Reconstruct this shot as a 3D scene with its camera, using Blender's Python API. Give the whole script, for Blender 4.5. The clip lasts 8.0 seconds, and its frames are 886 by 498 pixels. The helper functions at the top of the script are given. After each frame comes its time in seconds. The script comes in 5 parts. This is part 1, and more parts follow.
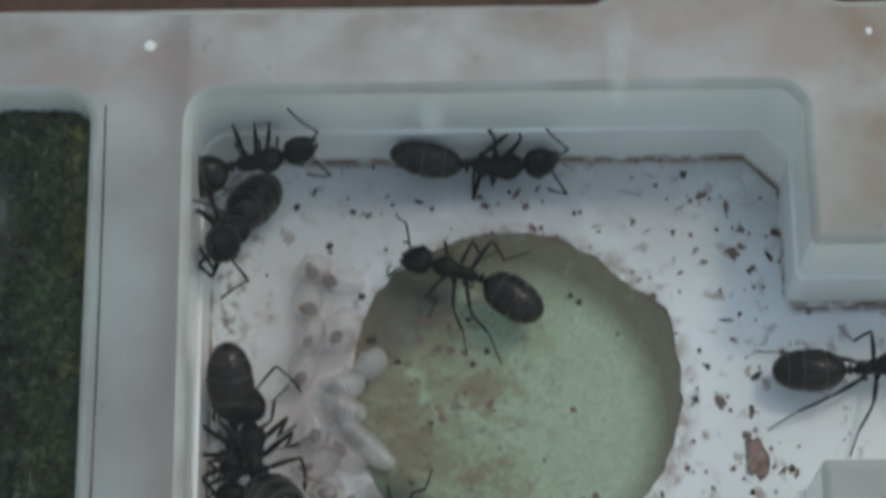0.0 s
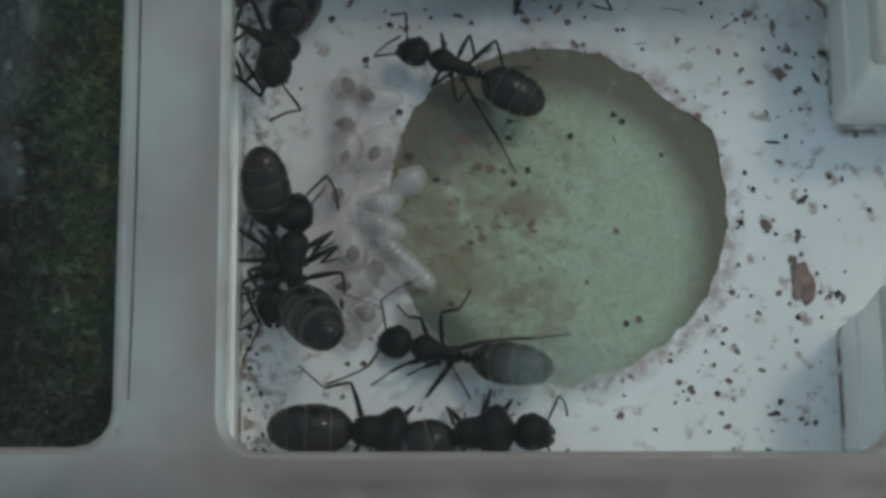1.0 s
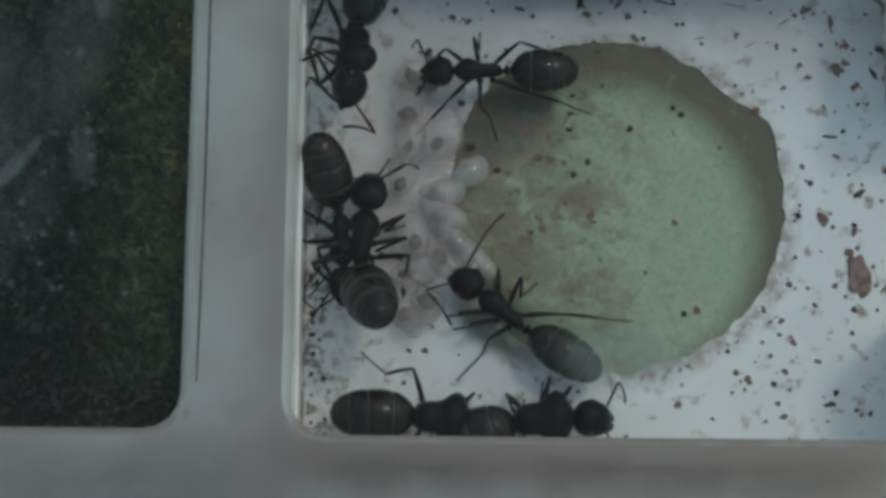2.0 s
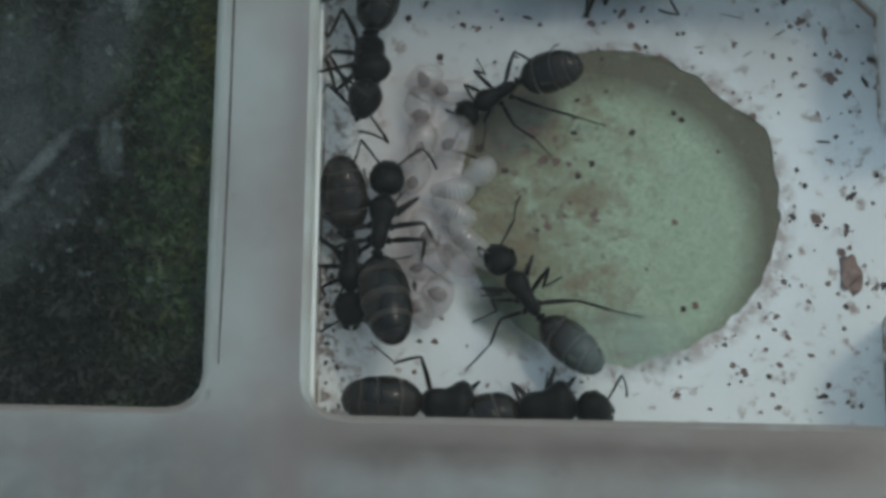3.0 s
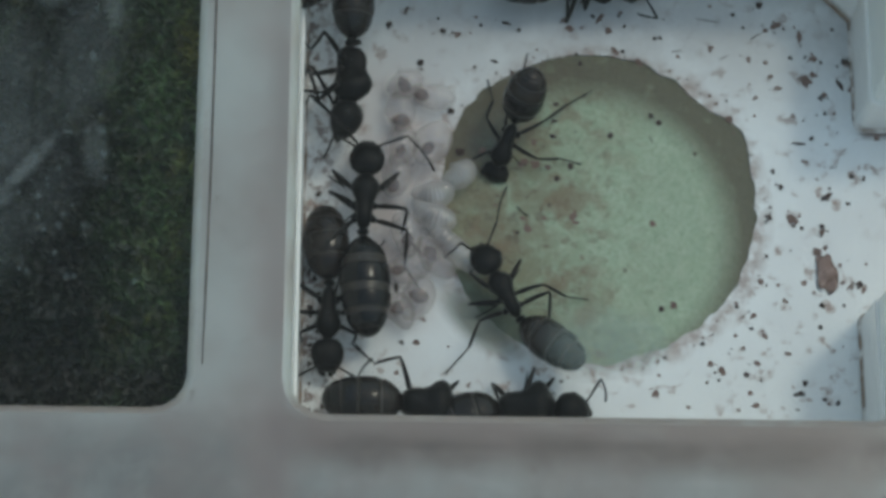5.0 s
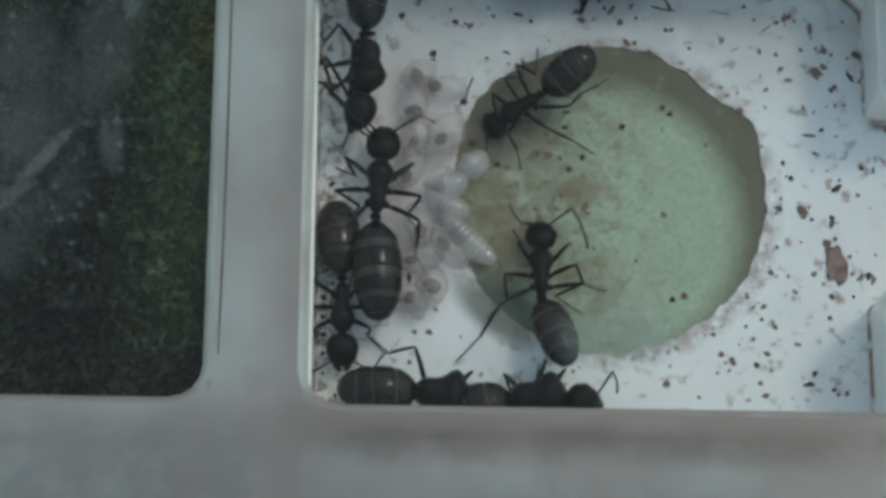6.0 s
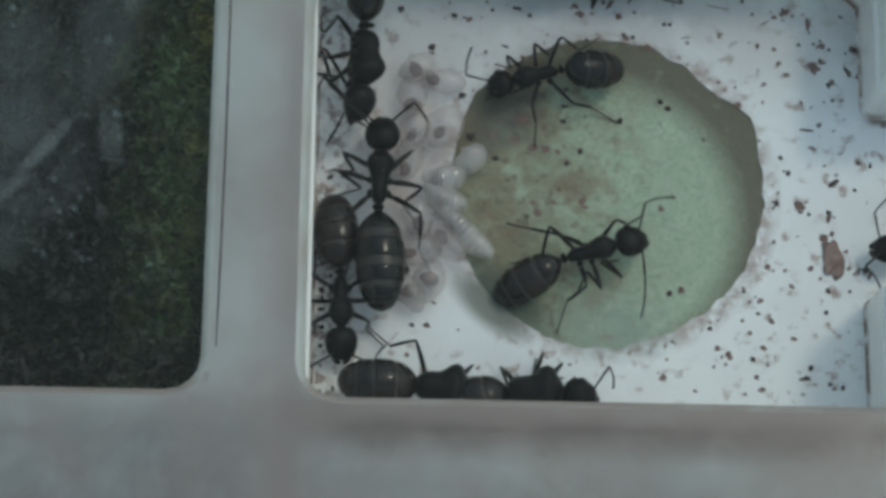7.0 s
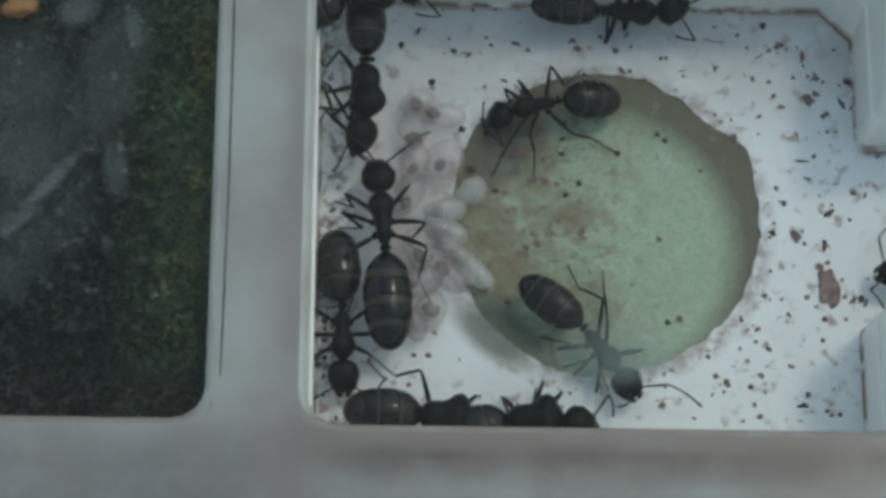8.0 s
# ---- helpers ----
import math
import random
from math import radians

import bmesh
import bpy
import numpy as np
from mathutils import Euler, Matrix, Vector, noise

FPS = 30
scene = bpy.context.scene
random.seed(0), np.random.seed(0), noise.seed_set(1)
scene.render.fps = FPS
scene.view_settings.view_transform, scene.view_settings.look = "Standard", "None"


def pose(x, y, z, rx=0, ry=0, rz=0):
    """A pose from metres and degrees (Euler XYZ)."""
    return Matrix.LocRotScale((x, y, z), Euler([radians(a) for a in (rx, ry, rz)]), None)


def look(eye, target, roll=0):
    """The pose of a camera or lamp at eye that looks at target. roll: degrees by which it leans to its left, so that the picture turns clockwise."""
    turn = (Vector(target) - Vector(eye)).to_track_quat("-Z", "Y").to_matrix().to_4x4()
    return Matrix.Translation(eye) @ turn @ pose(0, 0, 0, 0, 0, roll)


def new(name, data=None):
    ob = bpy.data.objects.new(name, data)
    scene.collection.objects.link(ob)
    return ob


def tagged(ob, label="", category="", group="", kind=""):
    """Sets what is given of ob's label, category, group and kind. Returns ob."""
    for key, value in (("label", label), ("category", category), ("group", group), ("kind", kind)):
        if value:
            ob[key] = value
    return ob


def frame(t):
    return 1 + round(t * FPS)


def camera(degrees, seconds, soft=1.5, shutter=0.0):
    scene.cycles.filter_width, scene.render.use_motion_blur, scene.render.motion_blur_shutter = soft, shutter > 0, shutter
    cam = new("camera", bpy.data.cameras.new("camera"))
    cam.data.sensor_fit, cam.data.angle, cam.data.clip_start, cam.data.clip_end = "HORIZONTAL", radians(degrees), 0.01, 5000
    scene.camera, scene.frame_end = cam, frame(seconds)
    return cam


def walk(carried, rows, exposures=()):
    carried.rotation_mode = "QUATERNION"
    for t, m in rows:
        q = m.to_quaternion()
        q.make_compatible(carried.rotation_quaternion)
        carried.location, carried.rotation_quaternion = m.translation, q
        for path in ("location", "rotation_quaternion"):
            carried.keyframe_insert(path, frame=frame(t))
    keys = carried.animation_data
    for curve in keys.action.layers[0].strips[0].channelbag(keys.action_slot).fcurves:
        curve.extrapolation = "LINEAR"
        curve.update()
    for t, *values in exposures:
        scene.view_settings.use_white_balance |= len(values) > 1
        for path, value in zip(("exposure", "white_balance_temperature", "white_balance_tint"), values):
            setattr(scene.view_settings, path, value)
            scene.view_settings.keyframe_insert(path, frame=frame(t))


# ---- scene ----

MM = 0.001
cam = camera(21.1, 8.0, soft=3.6, shutter=0.4)
PATH = [
    (0, pose(0.00270, -0.03746, 0.12034, 19.992, 0.333, -0.652)),
    (0.1, pose(0.00225, -0.03823, 0.11956, 19.802, 0.141, -0.589)),
    (0.5, pose(0.00043, -0.04132, 0.11642, 19.046, -0.630, -0.323)),
    (1, pose(-0.00418, -0.03726, 0.11673, 16.044, -2.063, -0.526)),
    (1.5, pose(-0.00418, -0.03470, 0.11692, 15.172, -1.277, 0.138)),
    (2, pose(-0.00629, -0.03853, 0.11796, 16.164, -1.754, 0.213)),
    (3.5, pose(-0.00768, -0.04336, 0.12379, 17.618, -2.438, 0.698)),
    (4, pose(-0.00768, -0.04103, 0.12445, 16.348, -2.739, 0.427)),
    (5.5, pose(-0.00675, -0.04596, 0.12309, 18.647, -2.080, 0.202)),
    (6, pose(-0.00809, -0.04422, 0.12445, 17.478, -2.444, 0.303)),
    (6.5, pose(-0.00838, -0.04446, 0.12526, 17.172, -2.468, 0.440)),
    (7, pose(-0.00795, -0.04401, 0.12494, 17.152, -2.499, 0.543)),
    (7.5, pose(-0.00658, -0.04395, 0.12531, 17.628, -2.315, -0.144)),
    (8, pose(-0.00758, -0.04582, 0.12632, 18.491, -2.181, 0.216)),
]
walk(cam, PATH, exposures=[(0, -0.38, 7150, 3), (1, -0.73, 6950, -2), (2, -0.73, 6950, -2), (3.5, -0.42, 6950, -2), (8, -0.35, 6950, -2)])

# ---- light: soft window daylight from the north-east ----
SUN_ELEVATION, SUN_TURN = 61, 52
world = bpy.data.worlds.new("sky")
scene.world = world
world.use_nodes = True
wn = world.node_tree.nodes
sky = wn.new("ShaderNodeTexSky")
sky.sky_type, sky.sun_disc = "NISHITA", False
sky.air_density, sky.dust_density, sky.ozone_density = 2.0, 1.2, 0.0
sky.sun_elevation, sky.sun_rotation = radians(SUN_ELEVATION), radians(SUN_TURN)
world.node_tree.links.new(sky.outputs[0], wn["Background"].inputs[0])
wn["Background"].inputs[1].default_value = 0.15
sun = new("sun", bpy.data.lights.new("sun", "SUN"))
sun.data.energy, sun.data.angle, sun.data.color = 0.48, radians(8), (1.0, 0.98, 0.95)
sun_way = Vector((math.sin(radians(SUN_TURN)) * math.cos(radians(SUN_ELEVATION)), math.cos(radians(SUN_TURN)) * math.cos(radians(SUN_ELEVATION)), math.sin(radians(SUN_ELEVATION))))
sun.matrix_world = look(sun_way, (0, 0, 0))


# ---- materials ----
def material(name):
    mat = bpy.data.materials.new(name)
    mat.use_nodes = True
    return mat, mat.node_tree.nodes, mat.node_tree.links


def coords(nodes, links, scale):
    """Object coordinates in millimetres times scale."""
    tc, mp = nodes.new("ShaderNodeTexCoord"), nodes.new("ShaderNodeMapping")
    mp.inputs["Scale"].default_value = [1000 * scale] * 3
    links.new(tc.outputs["Object"], mp.inputs["Vector"])
    return mp.outputs["Vector"]


def noise_mask(nodes, links, scale, low, high, detail=6, rough=0.6, offset=0.0):
    """A 0..1 mask from noise of that many cells a millimetre."""
    nz, mr = nodes.new("ShaderNodeTexNoise"), nodes.new("ShaderNodeMapRange")
    nz.inputs["Scale"].default_value, nz.inputs["Detail"].default_value, nz.inputs["Roughness"].default_value = 1, detail, rough
    src = coords(nodes, links, scale)
    src.node.inputs["Location"].default_value = (offset, offset * 1.7, offset * 0.3)
    links.new(src, nz.inputs["Vector"])
    mr.inputs["From Min"].default_value, mr.inputs["From Max"].default_value = low, high
    links.new(nz.outputs["Fac"], mr.inputs["Value"])
    return mr.outputs["Result"]


def times(nodes, links, a, b):
    m = nodes.new("ShaderNodeMath")
    m.operation = "MULTIPLY"
    for socket, value in zip(m.inputs, (a, b)):
        if isinstance(value, (int, float)):
            socket.default_value = value
        else:
            links.new(value, socket)
    return m.outputs[0]


def blend(nodes, links, fac, a, b):
    m = nodes.new("ShaderNodeMix")
    m.data_type = "RGBA"
    if isinstance(fac, (int, float)):
        m.inputs[0].default_value = fac
    else:
        links.new(fac, m.inputs[0])
    for socket, value in ((m.inputs[6], a), (m.inputs[7], b)):
        if isinstance(value, tuple):
            socket.default_value = (*value, 1)
        else:
            links.new(value, socket)
    return m.outputs[2]


def bump(nodes, links, height, strength, distance_mm):
    b = nodes.new("ShaderNodeBump")
    b.inputs["Strength"].default_value, b.inputs["Distance"].default_value = strength, distance_mm * MM
    links.new(height, b.inputs["Height"])
    links.new(b.outputs[0], nodes["Principled BSDF"].inputs["Normal"])


def surface(name, base, other, scale, low, high, rough, relief=0.0, relief_scale=6.0, spec=0.5, fine=None):
    """A plain stained surface: base colour, a second colour in noise patches, fine relief."""
    mat, n, l = material(name)
    p = n["Principled BSDF"]
    colour = blend(n, l, noise_mask(n, l, scale, low, high), base, other)
    if fine:
        colour = blend(n, l, noise_mask(n, l, fine[1], 0.45, 0.75, offset=5), colour, fine[0])
    l.new(colour, p.inputs["Base Color"])
    p.inputs["Roughness"].default_value, p.inputs["Specular IOR Level"].default_value = rough, spec
    if relief:
        bump(n, l, noise_mask(n, l, relief_scale, 0.2, 0.8), 0.6, relief)
    return mat


def coordinate(nodes, links, axis, low, high):
    """A 0..1 ramp along one object axis between two millimetre marks."""
    sep, mr = nodes.new("ShaderNodeSeparateXYZ"), nodes.new("ShaderNodeMapRange")
    links.new(coords(nodes, links, 1.0), sep.inputs[0])
    mr.inputs["From Min"].default_value, mr.inputs["From Max"].default_value = low, high
    links.new(sep.outputs[axis], mr.inputs["Value"])
    return mr.outputs["Result"]


def let_through(nodes, links, share, glow=0.0, tint=(0.9, 0.92, 0.92)):
    """Makes a plastic milky: a share of the light passes straight through, another is scattered through."""
    tr, m = nodes.new("ShaderNodeBsdfTransparent"), nodes.new("ShaderNodeMixShader")
    m.inputs[0].default_value = share
    body = nodes["Principled BSDF"].outputs[0]
    if glow:
        tl, m0 = nodes.new("ShaderNodeBsdfTranslucent"), nodes.new("ShaderNodeMixShader")
        tl.inputs[0].default_value = (*tint, 1)
        m0.inputs[0].default_value = glow
        links.new(body, m0.inputs[1])
        links.new(tl.outputs[0], m0.inputs[2])
        body = m0.outputs[0]
    links.new(body, m.inputs[1])
    links.new(tr.outputs[0], m.inputs[2])
    links.new(m.outputs[0], nodes["Material Output"].inputs[0])


def gloss_coat(nodes, links, ior, rough, share):
    """A clear shiny film over whatever the material already is."""
    out, gl, fr, m = nodes["Material Output"], nodes.new("ShaderNodeBsdfGlossy"), nodes.new("ShaderNodeFresnel"), nodes.new("ShaderNodeMixShader")
    gl.inputs["Roughness"].default_value = rough
    fr.inputs[0].default_value = ior
    under = out.inputs[0].links[0].from_socket
    links.new(times(nodes, links, fr.outputs[0], share), m.inputs[0])
    links.new(under, m.inputs[1])
    links.new(gl.outputs[0], m.inputs[2])
    links.new(m.outputs[0], out.inputs[0])


def top_plastic():
    mat, n, l = material("frosted_plastic")
    p = n["Principled BSDF"]
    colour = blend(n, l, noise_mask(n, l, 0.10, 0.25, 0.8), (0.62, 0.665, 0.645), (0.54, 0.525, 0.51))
    # falloff of light painted in: plate darker to the south, paler to the north
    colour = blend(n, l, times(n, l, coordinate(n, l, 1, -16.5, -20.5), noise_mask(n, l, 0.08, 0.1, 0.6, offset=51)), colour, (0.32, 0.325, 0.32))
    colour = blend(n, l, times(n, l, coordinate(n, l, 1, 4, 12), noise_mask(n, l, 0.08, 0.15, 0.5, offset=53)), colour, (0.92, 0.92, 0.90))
    colour = blend(n, l, times(n, l, noise_mask(n, l, 0.16, 0.42, 0.85, detail=3, offset=3), 0.8), colour, (0.27, 0.20, 0.17))
    # shade over the south-west corner, also put into the colour
    sw_shade = times(n, l, times(n, l, coordinate(n, l, 0, -6, -14), coordinate(n, l, 1, -15.5, -18)), noise_mask(n, l, 0.15, 0.1, 0.55, offset=71))
    colour = blend(n, l, times(n, l, sw_shade, 0.8), colour, (0.19, 0.19, 0.185))
    blush = times(n, l, coordinate(n, l, 1, 9.5, 12.5), noise_mask(n, l, 0.2, 0.34, 0.62, offset=95))
    colour = blend(n, l, times(n, l, blush, 0.9), colour, (0.58, 0.44, 0.40))
    north_rust = times(n, l, coordinate(n, l, 1, 13.6, 15.6), noise_mask(n, l, 0.35, 0.48, 0.66, offset=97))
    colour = blend(n, l, times(n, l, north_rust, 0.7), colour, (0.30, 0.19, 0.11))
    scuffs = noise_mask(n, l, 0.7, 0.45, 0.75, detail=8, rough=0.7, offset=37)
    colour = blend(n, l, times(n, l, scuffs, 0.35), colour, (0.80, 0.80, 0.78))
    # blotchy reddish grime on the strips west and south of the chamber
    blotch = times(n, l, noise_mask(n, l, 0.28, 0.42, 0.66, detail=8, rough=0.65, offset=77), coordinate(n, l, 1, -14.5, -16.5))
    colour = blend(n, l, times(n, l, blotch, 0.55), colour, (0.33, 0.24, 0.22))
    tinge = times(n, l, times(n, l, coordinate(n, l, 0, -13.4, -11.6), coordinate(n, l, 0, -9.6, -10.6)), noise_mask(n, l, 0.2, 0.3, 0.6, offset=79))
    colour = blend(n, l, times(n, l, tinge, 0.45), colour, (0.42, 0.30, 0.28))
    # pinkish grime round the rim of the chamber
    south = times(n, l, times(n, l, coordinate(n, l, 1, -19.2, -17.6), coordinate(n, l, 1, -15.6, -16.4)), coordinate(n, l, 0, -13, -9))
    colour = blend(n, l, times(n, l, times(n, l, south, noise_mask(n, l, 0.12, 0.1, 0.5, offset=5)), 0.95), colour, (0.30, 0.215, 0.195))
    band = times(n, l, times(n, l, coordinate(n, l, 1, -19.4, -18.2), coordinate(n, l, 1, -16.7, -17.3)), coordinate(n, l, 0, -11, -7))
    colour = blend(n, l, times(n, l, times(n, l, band, noise_mask(n, l, 0.3, 0.36, 0.62, detail=8, rough=0.65, offset=45)), 0.85), colour, (0.13, 0.085, 0.072))
    seam = times(n, l, times(n, l, coordinate(n, l, 1, -17.95, -17.65), coordinate(n, l, 1, -17.2, -17.5)), coordinate(n, l, 0, -9, -4))
    colour = blend(n, l, times(n, l, times(n, l, seam, noise_mask(n, l, 0.22, 0.44, 0.66, detail=8, rough=0.7, offset=9)), 0.9), colour, (0.06, 0.032, 0.022))
    strip = times(n, l, times(n, l, coordinate(n, l, 0, -11.9, -11.0), coordinate(n, l, 0, -10.1, -10.5)), noise_mask(n, l, 0.12, 0.1, 0.6, offset=21))
    colour = blend(n, l, times(n, l, strip, 0.4), colour, (0.26, 0.19, 0.18))
    corner = times(n, l, times(n, l, coordinate(n, l, 0, 20.5, 25), coordinate(n, l, 1, 2.5, 5)), noise_mask(n, l, 0.3, 0.36, 0.6, offset=27))
    colour = blend(n, l, times(n, l, corner, 0.9), colour, (0.36, 0.22, 0.12))
    specks = noise_mask(n, l, 1.3, 0.66, 0.78, detail=2, offset=11)
    colour = blend(n, l, times(n, l, specks, 0.6), colour, (0.19, 0.13, 0.10))
    l.new(colour, p.inputs["Base Color"])
    p.inputs["Roughness"].default_value = 0.4
    bump(n, l, noise_mask(n, l, 1.2, 0.2, 0.8), 0.25, 0.08)
    let_through(n, l, 0.25, 0.3, (0.95, 0.96, 0.96))
    gloss_coat(n, l, 1.5, 0.38, 1.0)
    return mat


def wall_plastic(name, base, other, rough, clear, glow, grimy=False):
    mat, n, l = material(name)
    p = n["Principled BSDF"]
    colour = blend(n, l, noise_mask(n, l, 0.2, 0.4, 0.7), base, other)
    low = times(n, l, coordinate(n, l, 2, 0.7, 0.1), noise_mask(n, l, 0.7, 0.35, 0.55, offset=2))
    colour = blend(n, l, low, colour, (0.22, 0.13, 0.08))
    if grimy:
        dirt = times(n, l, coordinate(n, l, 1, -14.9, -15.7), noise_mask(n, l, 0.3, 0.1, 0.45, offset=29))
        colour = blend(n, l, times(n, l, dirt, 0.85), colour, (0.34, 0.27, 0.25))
    l.new(colour, p.inputs["Base Color"])
    p.inputs["Roughness"].default_value = rough
    p.inputs["Specular IOR Level"].default_value = 1.0
    bump(n, l, noise_mask(n, l, 0.8, 0.2, 0.8), 0.25, 0.1)
    let_through(n, l, clear, glow, (0.96, 0.97, 0.97))
    return mat


def oval_mask(n, l, centre, turn, half_long, half_wide):
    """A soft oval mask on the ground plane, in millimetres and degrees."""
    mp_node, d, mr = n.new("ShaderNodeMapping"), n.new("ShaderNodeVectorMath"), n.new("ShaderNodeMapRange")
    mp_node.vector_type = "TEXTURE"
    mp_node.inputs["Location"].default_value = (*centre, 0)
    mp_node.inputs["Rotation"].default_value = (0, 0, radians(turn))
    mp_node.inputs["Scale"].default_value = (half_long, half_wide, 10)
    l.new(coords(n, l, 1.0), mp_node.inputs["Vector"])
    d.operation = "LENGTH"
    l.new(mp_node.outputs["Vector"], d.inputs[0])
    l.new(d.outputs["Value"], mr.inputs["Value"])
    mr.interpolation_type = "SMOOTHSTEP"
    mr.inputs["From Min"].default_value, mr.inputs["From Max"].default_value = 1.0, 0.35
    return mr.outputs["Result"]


def white_floor():
    mat, n, l = material("white_plaster_floor")
    p = n["Principled BSDF"]
    colour = blend(n, l, noise_mask(n, l, 0.15, 0.35, 0.7), (0.86, 0.88, 0.88), (0.78, 0.785, 0.79))
    dirt = times(n, l, noise_mask(n, l, 1.1, 0.56, 0.66, offset=4), noise_mask(n, l, 0.2, 0.36, 0.55, offset=8))
    colour = blend(n, l, times(n, l, dirt, 0.75), colour, (0.27, 0.15, 0.11))
    pile = times(n, l, times(n, l, coordinate(n, l, 0, -0.5, -3.5), coordinate(n, l, 0, -9.0, -5.5)), times(n, l, coordinate(n, l, 1, -9.5, -6.0), coordinate(n, l, 1, 8.0, 3.0)))
    colour = blend(n, l, times(n, l, times(n, l, pile, noise_mask(n, l, 0.4, 0.2, 0.6, offset=31)), 0.85), colour, (0.50, 0.415, 0.395))
    # shade on the north end of the floor, painted as a grey tone
    smear = times(n, l, times(n, l, coordinate(n, l, 1, 2.5, 8.5), coordinate(n, l, 0, -10, -3)), noise_mask(n, l, 0.25, 0.15, 0.5, offset=33))
    colour = blend(n, l, times(n, l, smear, 0.75), colour, (0.47, 0.46, 0.46))
    # brown fringe along the broken edge of the plaster
    far, edge = n.new("ShaderNodeVectorMath"), n.new("ShaderNodeMapRange")
    far.operation = "DISTANCE"
    l.new(coords(n, l, 1.0), far.inputs[0])
    far.inputs[1].default_value = (6.22, -1.9, 0)
    l.new(far.outputs["Value"], edge.inputs["Value"])
    edge.inputs["From Min"].default_value, edge.inputs["From Max"].default_value = 9.9, 9.05
    fringe = times(n, l, edge.outputs["Result"], noise_mask(n, l, 1.2, 0.38, 0.6, offset=91))
    colour = blend(n, l, times(n, l, fringe, 0.7), colour, (0.30, 0.19, 0.155))
    # dark oval south-west of the sheet: part stain, part painted ant shadow
    colour = blend(n, l, times(n, l, times(n, l, oval_mask(n, l, (-0.2, -8.6), -40, 3.6, 1.5), noise_mask(n, l, 0.6, 0.0, 0.35, offset=63)), 0.9), colour, (0.15, 0.165, 0.13))
    west = times(n, l, coordinate(n, l, 0, -7.0, -9.3), noise_mask(n, l, 1.7, 0.50, 0.60, offset=6))
    colour = blend(n, l, times(n, l, west, 0.85), colour, (0.17, 0.10, 0.085))
    north = times(n, l, coordinate(n, l, 1, 11.0, 11.35), noise_mask(n, l, 0.8, 0.35, 0.55, offset=16))
    colour = blend(n, l, times(n, l, north, 0.8), colour, (0.24, 0.12, 0.06))
    block = times(n, l, times(n, l, coordinate(n, l, 1, 2.3, 2.7), coordinate(n, l, 0, 20.6, 21.2)), noise_mask(n, l, 0.8, 0.3, 0.5, offset=18))
    colour = blend(n, l, times(n, l, block, 0.85), colour, (0.13, 0.06, 0.04))
    l.new(colour, p.inputs["Base Color"])
    p.inputs["Roughness"].default_value = 0.4
    bump(n, l, noise_mask(n, l, 3.0, 0.2, 0.8), 0.3, 0.05)
    return mat


